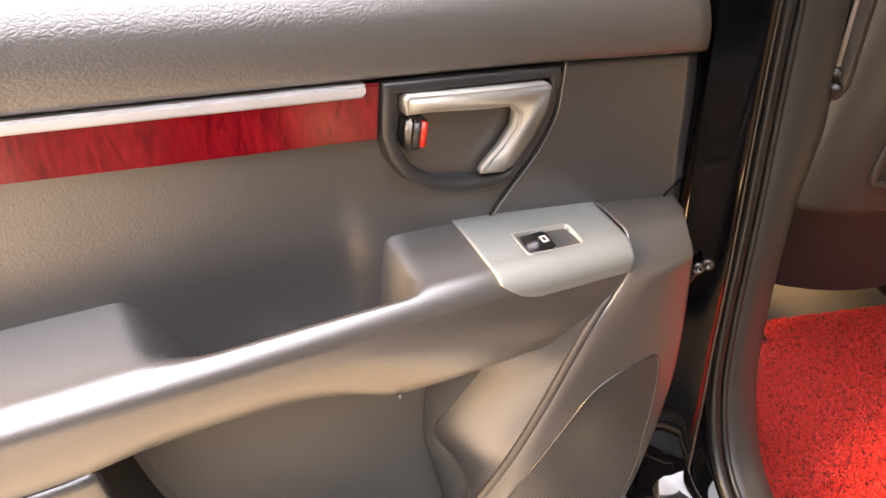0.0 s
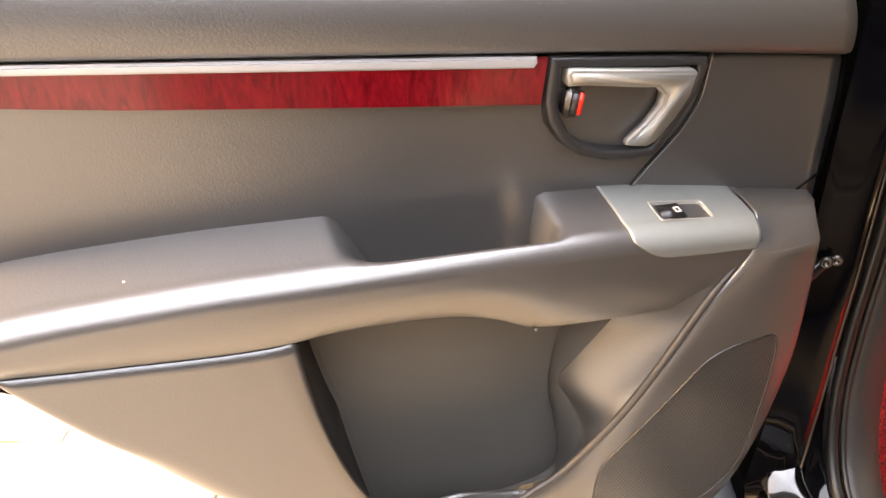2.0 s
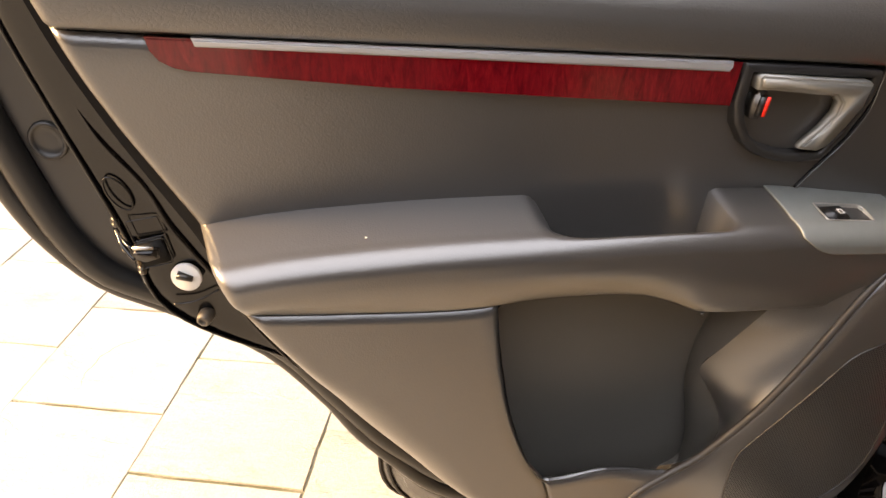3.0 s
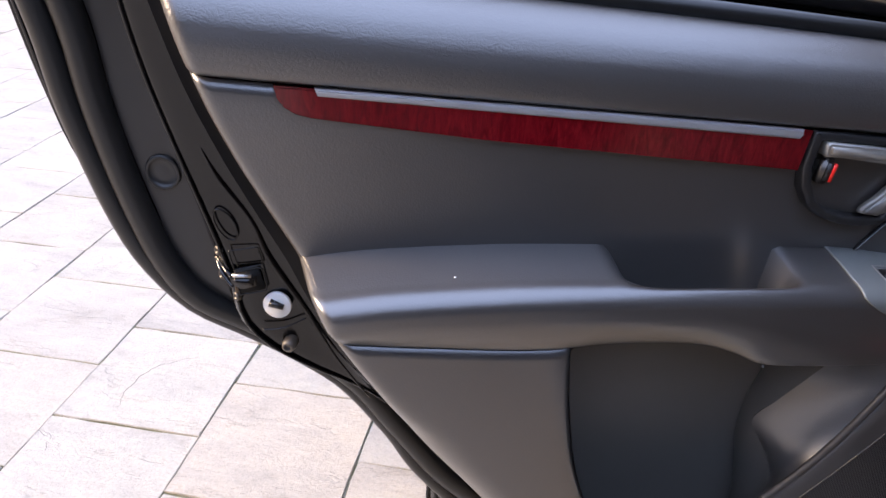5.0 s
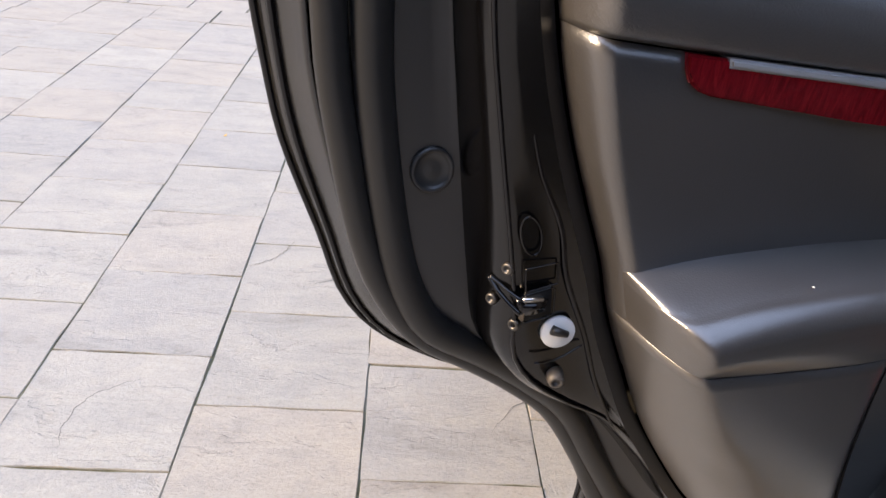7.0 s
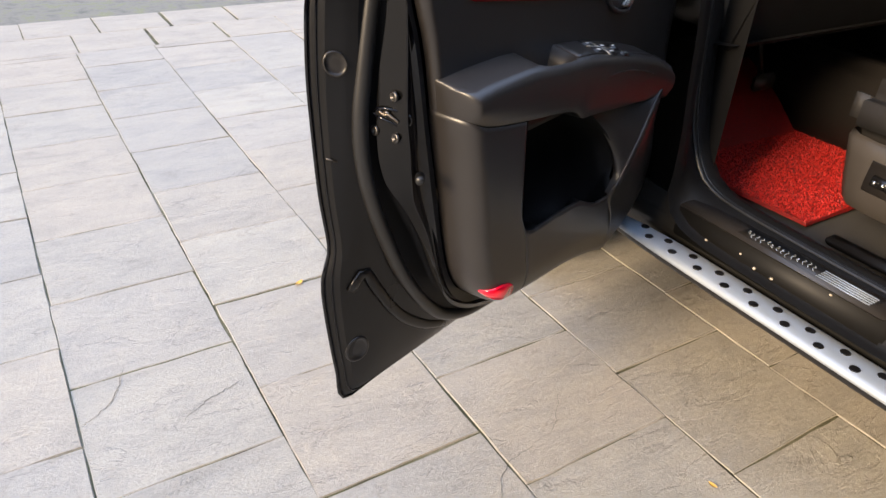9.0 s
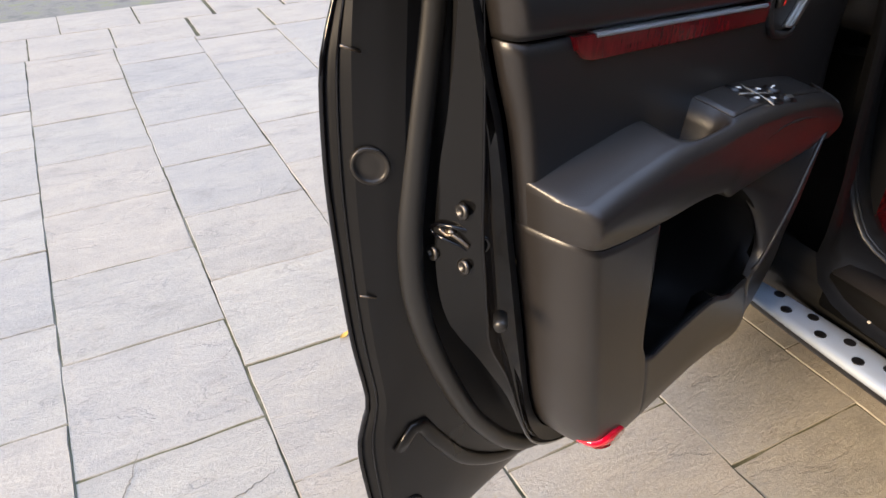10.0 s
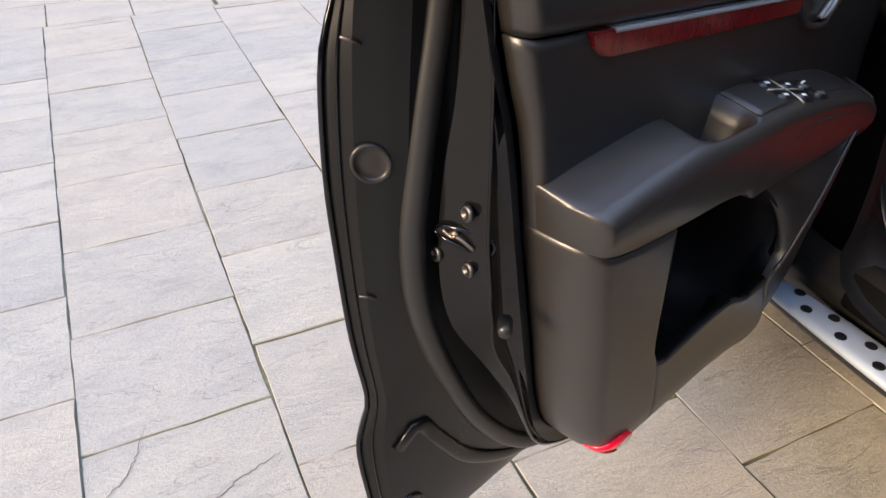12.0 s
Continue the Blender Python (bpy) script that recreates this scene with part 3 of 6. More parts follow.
rocker = part("switch", block(-0.0265, 0.002, -0.0112, 0.0112, -0.006, 0.0030, 0.003, 3), M_BLACKPL, plate, "black window switch")
rocker.matrix_basis = sw @ pose(0, 0, -0.0006, 0, -6, 0)
for x0, x1, y0, y1 in ((-0.0085, -0.0025, 0.002, 0.0032), (-0.0085, -0.0025, -0.0042, -0.003), (-0.0085, -0.0073, -0.0042, 0.0032), (-0.0037, -0.0025, -0.0042, 0.0032)):
    m_ = part("switch_mark", block(x0, x1, y0, y1, 0.0026, 0.0033), M_WHITE, rocker, flat=True)

# veneer strip and bright strip
wood = [(-0.649, 1.2395), (-0.647, 1.229), (-0.642, 1.221), (-0.633, 1.215), (-0.622, 1.2115), (-0.477, 1.1865), (-0.312, 1.1620), (-0.159, 1.1395), (-0.1545, 1.180)]
veneer_strip = part("veneer_strip", slab(wood, -0.0035, 0.008, 0.0015), M_WOOD, rear_door, "glossy red burr veneer strip", flat=True)
part("silver_strip", slab([(-0.617, 1.2365), (-0.615, 1.2300), (-0.168, 1.1730), (-0.165, 1.1765), (-0.1655, 1.1822)], -0.0055, 0.006, 0.0018), M_ALU, rear_door, "satin silver trim strip", flat=True)


def handle_set(parent, dx, dz, tilt, with_red=True):
    """Inside door handle: bezel with a deep cup, bent silver pull and lock slider."""
    def at(pts):
        c, s = math.cos(tilt), math.sin(tilt)
        return [(dx + (x + 0.078) * c - (z - 1.13) * s - 0.078, dz + (x + 0.078) * s + (z - 1.13) * c + 1.13) for x, z in pts]
    outer = at([(-0.1535, 1.181), (-0.10, 1.1745), (-0.05, 1.168), (-0.001, 1.161), (0.001, 1.152), (-0.005, 1.127), (-0.024, 1.096), (-0.043, 1.0710), (-0.069, 1.0708), (-0.095, 1.0752), (-0.12, 1.0850), (-0.140, 1.1010), (-0.153, 1.121), (-0.1575, 1.142)])
    inner = at([(-0.143, 1.170), (-0.10, 1.164), (-0.05, 1.1575), (-0.013, 1.1535), (-0.0105, 1.148), (-0.015, 1.128), (-0.03, 1.104), (-0.047, 1.0810), (-0.069, 1.0815), (-0.092, 1.0855), (-0.115, 1.0940), (-0.131, 1.107), (-0.141, 1.127), (-0.145, 1.143)])
    mx, mz = at([(-0.085, 1.125)])[0]
    rows = []
    for (y, k, a) in ((0.006, 0, 0), (-0.0045, 0, 0.15), (-0.006, 0, 0.5), (-0.0055, 0, 0.85), (-0.003, 0, 1.0), (0.006, 0.03, 1.0), (0.02, 0.08, 1.0), (0.027, 0.16, 1.0), (0.03, 0.35, 1.0), (0.03, 0.97, 1.0)):
        row = []
        for (ox_, oz_), (ix, iz) in zip(outer, inner):
            x, z = ox_ + (ix - ox_) * a, oz_ + (iz - oz_) * a
            row.append(Vector((x + (mx - x) * k, y, z + (mz - z) * k)))
        rows.append(row)
    bez = part("handle_bezel", grid(rows, closed_v=True), M_BEZEL, parent, "dark grey handle bezel with a deep cup")
    bz = bez.modifiers.new("rounding", "BEVEL")
    bz.width, bz.segments, bz.angle_limit = 0.0012, 2, radians(25)
    pull = at([(-0.139, 1.1665), (-0.136, 1.169), (-0.10, 1.164), (-0.051, 1.157), (-0.018, 1.1525), (-0.0145, 1.149), (-0.017, 1.128), (-0.028, 1.107), (-0.043, 1.0865), (-0.052, 1.083), (-0.074, 1.088), (-0.073, 1.092), (-0.056, 1.107), (-0.045, 1.122), (-0.044, 1.133), (-0.052, 1.1415), (-0.075, 1.146), (-0.12, 1.1535), (-0.139, 1.1555)])
    bm = bmesh.new()
    n = len(pull)
    f0 = bm.faces.new([bm.verts.new((x, -0.013 + 0.006 * min(1, max(0, (dz + 1.15 - z) / 0.07)), z)) for x, z in pull])
    ext = bmesh.ops.extrude_face_region(bm, geom=[f0])
    for v in ext["geom"]:
        if isinstance(v, bmesh.types.BMVert):
            v.co.y = 0.002
    rim_e = [e for e in bm.edges if e.verts[0].co.y < 0 and e.verts[1].co.y < 0]
    bmesh.ops.bevel(bm, geom=rim_e, offset=0.0032, segments=4, affect="EDGES", clamp_overlap=True)
    part("pull", bm, M_SILVER, parent, "bent satin silver door pull")
    k0 = at([(-0.131, 1.139)])[0]
    lock = part("lock_slider", block(-0.0085, 0.0085, -0.011, 0.014, -0.0135, 0.0135, 0.0045, 4), M_BEZEL, parent, "grey lock slider")
    lock.matrix_basis = pose(k0[0], 0, k0[1], 0, 8, 0)
    part("slider_edge", block(-0.0088, -0.0035, -0.0118, 0.0, -0.0125, 0.0125, 0.002, 3), M_ZINC, lock)
    if with_red:
        r = part("lock_mark", block(0.0022, 0.0062, -0.0122, -0.0085, -0.0095, 0.0095, 0.0006), M_RED, lock, "bright red unlocked mark")
    return bez


handle_set(rear_door, 0, 0, 0)

# the panel's end beside the hinge wraps back
part("panel_end", grid([[Vector((r_front(z) + 0.0006 + dx, y, z)) for z in np.linspace(0.96, 1.27, 16)] for dx, y in ((-0.001, 0.004), (0.0008, 0.006), (0.0012, 0.02), (0.0012, 0.06))]), M_TRIM, rear_door)

# seams: the joint that runs down from the bezel, the armrest joint
part("panel_joint", tube(spline([(0.0055, 0.0030, 1.161), (0.0045, 0.0035, 1.140), (0.0015, 0.0040, 1.117), (-0.011, 0.0042, 1.0925), (-0.024, 0.0042, 1.0765), (-0.040, 0.0042, 1.0600), (-0.0585, 0.0042, 1.0385)], 40), 0.0013, 8), M_MATT, rear_door)
part("panel_lip", tube(spline([(0.0075, 0.0025, 1.161), (0.0065, 0.0030, 1.140), (0.0037, 0.0035, 1.116), (-0.009, 0.0037, 1.0915), (-0.022, 0.0037, 1.0755), (-0.038, 0.0037, 1.0590), (-0.0565, 0.0037, 1.0375)], 40), 0.0014, 8), M_TRIM, rear_door)

# speaker grille: framed, with a close net of small holes
gr = [(0.087, 0.876), (0.06, 0.880), (0.035, 0.879), (0.006, 0.866), (-0.022, 0.832), (-0.052, 0.792), (-0.08, 0.757), (-0.096, 0.735), (-0.102, 0.70), (-0.10, 0.655), (-0.07, 0.625), (-0.02, 0.612), (0.034, 0.618), (0.071, 0.637), (0.095, 0.67), (0.102, 0.72), (0.101, 0.772), (0.096, 0.83)]
gr = [(max(x - 0.003, ridge_x(z) + 0.010), z) for x, z in gr]
gr_l = pline(gr, 90, True)


part("grille_frame", tube([Vector((x, sp_depth(x, z) - 0.0002, z)) for x, z in gr_l], 0.0013, 8, closed=True), M_BEZEL, rear_door)


def in_poly(x, z, poly):
    c = False
    for (x0, z0), (x1, z1) in zip(poly, poly[1:] + poly[:1]):
        if (z0 > z) != (z1 > z) and x < (x1 - x0) * (z - z0) / (z1 - z0) + x0:
            c = not c
    return c


verts, faces = [], []
pitch = 0.0033
row = 0
zz = 0.613
while zz < 0.882:
    xx = -0.105 + (pitch / 2 if row % 2 else 0)
    while xx < 0.105:
        if in_poly(xx, zz, gr_l) and in_poly(xx - 0.002, zz, gr_l) and in_poly(xx + 0.002, zz, gr_l):
            y = sp_depth(xx, zz) - 0.0008
            b0 = len(verts)
            for k in range(6):
                an = k * math.tau / 6
                verts.append((xx + 0.00128 * math.cos(an), y, zz + 0.00128 * math.sin(an)))
            faces.append(tuple(range(b0, b0 + 6)))
        xx += pitch
    zz += pitch * 0.87
    row += 1
me = bpy.data.meshes.new("grille_mesh")
me.from_pydata(verts, [], faces)
me.materials.append(M_GRILLE)
holes = new("grille_mesh", me)
holes.parent = rear_door
tagged(holes, "fine raised speaker mesh", kind="stuff")

# painted shell of the rear door
R0 = rail([(-0.737, 1.34), (-0.727, 1.292), (-0.713, 1.235), (-0.692, 1.176), (-0.668, 1.122), (-0.642, 1.066), (-0.624, 1.017), (-0.59, 0.948), (-0.56, 0.89), (-0.50, 0.80), (-0.452, 0.735), (-0.40, 0.675), (-0.34, 0.62), (-0.26, 0.58), (0.0, 0.56)], 0.043)
R1 = rail([(-0.748, 1.34), (-0.737, 1.285), (-0.722, 1.225), (-0.700, 1.163), (-0.677, 1.109), (-0.652, 1.053), (-0.632, 1.0), (-0.599, 0.932), (-0.565, 0.87), (-0.506, 0.785), (-0.458, 0.72), (-0.40, 0.655), (-0.34, 0.60), (-0.26, 0.565), (0.0, 0.545)], 0.040)
R2 = rail([(-0.760, 1.34), (-0.752, 1.262), (-0.734, 1.182), (-0.703, 1.12), (-0.676, 1.058), (-0.641, 0.983), (-0.600, 0.915), (-0.552, 0.853), (-0.490, 0.782), (-0.44, 0.71), (-0.38, 0.64), (-0.30, 0.59), (0.0, 0.53)], 0.045)
R3 = rail([(-0.768, 1.34), (-0.756, 1.25), (-0.742, 1.185), (-0.724, 1.11), (-0.713, 1.063), (-0.706, 1.03), (-0.700, 0.985), (-0.678, 0.951), (-0.638, 0.918), (-0.585, 0.882), (-0.538, 0.835), (-0.48, 0.765), (-0.42, 0.68), (-0.32, 0.60), (0.0, 0.515)], 0.049)
R3B = rail([(-0.771, 1.34), (-0.760, 1.25), (-0.747, 1.185), (-0.730, 1.11), (-0.720, 1.063), (-0.713, 1.03), (-0.707, 0.983), (-0.684, 0.946), (-0.642, 0.911), (-0.588, 0.875), (-0.540, 0.825), (-0.48, 0.752), (-0.42, 0.668), (-0.32, 0.59), (0.0, 0.505)], 0.060)
R4 = rail([(-0.776, 1.34), (-0.764, 1.25), (-0.755, 1.175), (-0.742, 1.068), (-0.727, 0.998), (-0.695, 0.95), (-0.645, 0.905), (-0.585, 0.86), (-0.535, 0.80), (-0.475, 0.72), (-0.41, 0.65), (-0.30, 0.575), (0.0, 0.49)], 0.098)
R5 = rail([(-0.812, 1.34), (-0.800, 1.265), (-0.797, 1.21), (-0.789, 1.15), (-0.777, 1.09), (-0.764, 1.03), (-0.741, 0.985), (-0.685, 0.948), (-0.63, 0.90), (-0.575, 0.845), (-0.52, 0.755), (-0.45, 0.655), (-0.33, 0.56), (0.0, 0.475)], 0.104)
R6 = rail([(-0.842, 1.34), (-0.829, 1.265), (-0.824, 1.2), (-0.816, 1.14), (-0.804, 1.075), (-0.786, 1.025), (-0.756, 0.979), (-0.711, 0.944), (-0.655, 0.902), (-0.60, 0.85), (-0.545, 0.76), (-0.475, 0.65), (-0.35, 0.54), (0.0, 0.45)], 0.106)
R7 = rail([(-0.866, 1.34), (-0.853, 1.26), (-0.847, 1.2), (-0.836, 1.15), (-0.819, 1.085), (-0.796, 1.025), (-0.754, 0.966), (-0.702, 0.929), (-0.645, 0.882), (-0.595, 0.830), (-0.545, 0.752), (-0.50, 0.66), (-0.36, 0.50), (0.0, 0.42)], 0.116)
R7B = rail([(-0.874, 1.34), (-0.862, 1.255), (-0.855, 1.195), (-0.845, 1.145), (-0.822, 1.067), (-0.800, 1.0), (-0.762, 0.948), (-0.706, 0.912), (-0.644, 0.871), (-0.594, 0.822), (-0.542, 0.750), (-0.487, 0.640), (-0.40, 0.46), (0.0, 0.40)], 0.140)
R8 = rail([(-0.887, 1.34), (-0.877, 1.25), (-0.868, 1.19), (-0.856, 1.13), (-0.828, 1.05), (-0.806, 0.985), (-0.770, 0.937), (-0.710, 0.893), (-0.648, 0.858), (-0.596, 0.814), (-0.541, 0.752), (-0.487, 0.652), (-0.44, 0.47), (0.0, 0.38)], 0.166)
R9 = [p + Vector((0.003, 0.005, 0.001)) for p in R8]
strip_between([R0, R1], "trim_seal", M_BLACKPL, rear_door, "thin rubber edging")
R4C = [Vector((p.x + (q.x - p.x) * 0.5, 0.096, p.z + (q.z - p.z) * 0.5)) for p, q in zip(R4, R3B)]
strip_between([R1, R2, R3, R3B, R4C], "inner_shell", M_INNER, rear_door, "glossy black painted door edge", 3)
strip_between([R4C, R4, R5], "seal_channel", M_CHANNEL, rear_door, "dull black seal channel", 3)
back = [[p + Vector((0.004, 0.012, 0)) for p in r] for r in (R5, R6, R7)]
strip_between([R5] + back + [R7, R7B, R8, R9], "door_flange", M_SHELL, rear_door, "black painted door flange", 3)
for ra, rb, r_ in ((R5, R6, 0.0142), (R6, R7, 0.0122)):
    part("weatherstrip", tube([p.lerp(q, 0.5) + Vector((0, -0.003, 0)) for p, q in zip(ra, rb)][:66], r_, 14, squash=0.85), M_RUBBER, rear_door, "fat black rubber weatherstrip")
part("edge_seal", tube([p.lerp(q, 0.45) + Vector((0, -0.002, 0)) for p, q in zip(R7B, R8)][:62], 0.0030, 8), M_PAINT, rear_door, "slim raised lip")
part("hem_edge", tube(R8[:66], 0.0032, 8), M_PAINT, rear_door, "folded black door hem")
part("pressed_ridge", tube([p + Vector((0, -0.001, 0)) for p in R3[:58]], 0.0018, 8), M_PAINT, rear_door, "crisp pressed ridge")


def r_skin(u, v):
    i = v * (len(R9) - 1)
    j = min(int(i), len(R9) - 2)
    p = R9[j].lerp(R9[j + 1], i - j)
    x = p.x + (0.32 - p.x) * u
    return (x, p.y + 0.05 * math.sin(min(1, u * 1.6) * math.pi / 2) * math.sin(math.pi * min(1, max(0.15, (1.5 - p.z)))) + 0.0, p.z)


part("outer_skin", surface(r_skin, 16, 71), M_PAINT, rear_door, "glossy black outer door skin")
# window slot at the top: inner wiper, glass edge, outer moulding
part("inner_wiper", tube([Vector((x, 0.052, r_seam(x) + 0.088)) for x in np.linspace(-0.72, 0.14, 24)], 0.009, 8), M_RUBBER, rear_door)
part("window_slot", surface(lambda u, v: (-0.80 + 1.05 * u, 0.05 + 0.14 * v, r_seam(-0.80 + 1.05 * u) + 0.075 - 0.004 * math.sin(v * math.pi)), 20, 8), M_RUBBER, rear_door)
part("outer_moulding", tube([Vector((x, 0.185, r_seam(x) + 0.10)) for x in np.linspace(-0.86, 0.25, 24)], 0.014, 8), M_BLACKPL, rear_door)
# hinge-side end wall
part("hinge_wall", grid([[Vector(((sp_edge(z) + 0.002 if z < 1.0 else r_front(z)) + 0.004 * k, 0.0 + 0.055 * k, z)) for z in np.linspace(0.56, 1.28, 25)] for k in range(4)]), M_PAINT, rear_door)

# latch, screws, child lock, bump stop
AX = (-0.86, -0.5, 0.05)
latch = part("latch", slab([(-0.7085, 1.0425), (-0.706, 1.0300), (-0.6965, 1.0270), (-0.684, 1.0295), (-0.683, 1.040)], 0.037, 0.052, 0.0025, 3), M_PAINT, rear_door, "black steel door latch")
part("latch_mouth", tube(spline([(-0.7215, 0.068, 1.0500), (-0.7195, 0.0625, 1.0460), (-0.7166, 0.054, 1.0409), (-0.711, 0.046, 1.0345), (-0.7056, 0.040, 1.0300)], 16), 0.0022, 10), M_PAINT, latch, "dark latch claw")
part("latch_mouth", tube(spline([(-0.7215, 0.068, 1.0508), (-0.717, 0.059, 1.0485), (-0.712, 0.048, 1.0455), (-0.706, 0.040, 1.0425)], 12), 0.0018, 8), M_PAINT, latch)
part("latch_plate", slab([(-0.7055, 1.0445), (-0.705, 1.0415), (-0.688, 1.0395), (-0.688, 1.0425)], 0.0375, 0.042, 0.0008), M_STEEL, latch)
crease = spline([(-0.722, 0.0445, 1.190), (-0.708, 0.0408, 1.147), (-0.683, 0.0405, 1.101), (-0.669, 0.0403, 1.056), (-0.640, 0.0402, 0.997), (-0.612, 0.0404, 0.932), (-0.578, 0.041, 0.872)], 50)
part("pressed_crease", tube(crease, lambda t: 0.0024 * math.sin(math.pi * (0.03 + 0.94 * t)) ** 0.5, 10, squash=0.5), M_PAINT, rear_door, "soft pressed crease in the black paint")
dent = [(-0.7055 + 0.0085 * math.cos(a_) - 0.005 * math.sin(a_), 0.0435, 1.096 + 0.0165 * math.sin(a_)) for a_ in np.linspace(0, math.tau, 24, endpoint=False)]
part("oval_dent", tube([Vector(p) for p in dent], 0.0010, 8, closed=True), M_PAINT, rear_door)
for ring, r_ in (([(-0.7060, 1.0690), (-0.6790, 1.0712), (-0.6755, 1.0520), (-0.7030, 1.0480)], 0.0007), ([(-0.7025, 1.0455), (-0.6805, 1.0490), (-0.6770, 1.0470), (-0.6742, 1.0240), (-0.6765, 1.0215), (-0.7005, 1.0195)], 0.0009)):
    path = [Vector((x, 0.0418, z)).lerp(Vector((x2, 0.0418, z2)), k / 8) for (x, z), (x2, z2) in zip(ring, ring[1:] + ring[:1]) for k in range(8)]
    part("pressed_frame", tube(path, r_, 8, closed=True), M_PAINT, rear_door)
# no real hole: a near-black plate gives the opening's shade
part("latch_opening", slab([(-0.7015, 1.0450), (-0.6805, 1.0478), (-0.6760, 1.0240), (-0.7000, 1.0210)], 0.0408, 0.047, 0.0006), M_RECESS_SHADE, rear_door, "near-black plate for the shaded latch opening")
part("latch_pin", block(-0.7020, -0.6955, 0.0385, 0.043, 1.0335, 1.0375, 0.0012), M_STEEL, rear_door, "bright latch pin")
part("latch_pin", block(-0.7045, -0.7020, 0.0385, 0.045, 1.0230, 1.0430, 0.0010), M_BRASS, rear_door)
part("pressed_slot", tube(spline([(-0.683, 0.0408, 0.9765), (-0.670, 0.0402, 0.9760), (-0.657, 0.0402, 0.9785), (-0.640, 0.0405, 0.9860)], 14), 0.0010, 8), M_PAINT, rear_door)
for c_ in ((-0.7158, 0.051, 1.0658), (-0.7172, 0.065, 1.0303), (-0.7040, 0.048, 1.0147)):
    screw(c_, AX, rear_door, r=0.0052)
lockdisc = part("child_lock", lathe([(0.0142, -0.003), (0.0142, 0.0002), (0.0136, 0.0008), (0, 0.0008)], (-0.6667, 0.0405, 1.0045), (-0.25, -0.95, 0.1), 28), M_WHITE, rear_door, "round white child lock disc")
part("child_lock_key", tube([Vector((-0.6735, 0.0395, 1.009)), Vector((-0.6665, 0.0375, 1.0065)), Vector((-0.6605, 0.036, 1.0045))], lambda t: 0.0042 - 0.0014 * t, 10), M_BLACKPL, lockdisc)
part("bump_stop", lathe([(0.0075, -0.008), (0.0075, 0.004), (0.0062, 0.0085), (0.0038, 0.0095), (0.0034, 0.007), (0, 0.007)], (-0.6575, 0.044, 0.955), (-0.35, -0.92, -0.1), 20), M_STOP, rear_door, "worn rubber bump stop")
plug((-0.763, 0.0985, 1.128), (-0.14, -0.99, 0.0), 0.0165, rear_door, M_CHANNEL, "blanking_plug", 0.9)
part("dust_speck", lathe([(0.0012, 0), (0.001, 0.0006), (0, 0.0008)], (-0.505, -0.04, r_shelf(-0.505) - 0.0075), (0, 0, 1), 8), M_WHITE, rear_door)
part("moulding_nub", lathe([(0.0016, -0.002), (0.0015, 0.0008), (0.0008, 0.0014), (0, 0.0015)], (-0.181, -0.0605, 0.9465), (0, -0.7, -0.7), 12), M_TRIM, rear_door)


# ---------- front door ----------
M_FLANGE = soft_plastic("black satin paint", (0.0045, 0.0045, 0.0048), 0.28, 500, 0.01)
M_FLANGE.node_tree.nodes["Principled BSDF"].inputs["Specular IOR Level"].default_value = 0.3
M_PLUG = soft_plastic("dull bronze rubber", (0.014, 0.0125, 0.011), 0.36, 500, 0.02)
M_LATCH = soft_plastic("satin black paint", (0.0045, 0.0045, 0.0047), 0.14, 500, 0.01, 0.26)
FRONT = pose(0.119, 1.564, 0, 0, 0, 19.0)
front_door = thing("front_car_door", FRONT, "black car front door standing wide open, charcoal trim", "car door")
f_edge = smooth([(1.34, -0.650), (1.2, -0.618), (1.117, -0.594), (1.076, -0.580), (1.01, -0.565), (0.94, -0.552), (0.80, -0.522), (0.70, -0.502), (0.64, -0.486), (0.60, -0.468), (0.57, -0.447), (0.53, -0.405)])
f_seam = smooth([(-0.66, 1.170), (-0.59, 1.158), (-0.53, 1.150), (0.0, 1.080), (0.3, 1.04)])
f_front = smooth([(1.3, 0.24), (1.0, 0.27), (0.8, 0.28)])
f_shelf = smooth([(-0.60, 1.013), (-0.56, 1.016), (-0.5, 1.020), (-0.42, 1.021), (-0.30, 1.011), (-0.2, 1.002), (-0.1, 0.985), (0.0, 0.963), (0.1, 0.935), (0.16, 0.908), (0.2, 0.88)])
f_bottom = smooth([(-0.58, 0.966), (-0.559, 0.962), (-0.515, 0.944), (-0.396, 0.921), (-0.288, 0.906), (-0.235, 0.892), (-0.205, 0.873), (-0.172, 0.870), (0.0, 0.848), (0.088, 0.836), (0.2, 0.82)])


def f_x(u, z):
    return f_edge(z) + u * (f_front(z) - f_edge(z))


def f_upper(u, v):
    h = 0.084 * v ** 0.85
    x = f_x(u, 1.15)
    for _ in range(3):
        z = f_seam(x) + 0.001 + h
        x = f_x(u, z)
    return (x, edge_roll(x - f_edge(z), UPPER(h), 0.062 if h > 0.07 else 0.026, 0.016), z)


thick(part("upper_panel", surface(f_upper, 60, 18, 1.8), M_TRIM_DARK, front_door, "soft leather-grained upper trim"), 0.003)


def f_main(u, v):
    x = f_x(u, 1.05)
    for _ in range(3):
        z = 0.86 + v * (f_seam(x) - 0.0012 - 0.86)
        x = f_x(u, z)
    d = min(1, (f_seam(x) - z) / 0.006)
    y = 0.003 * (1 - d) ** 2 + 0.004 * math.sin(v * math.pi)
    return (x, edge_roll(x - f_edge(z), y, 0.026, 0.018), z)


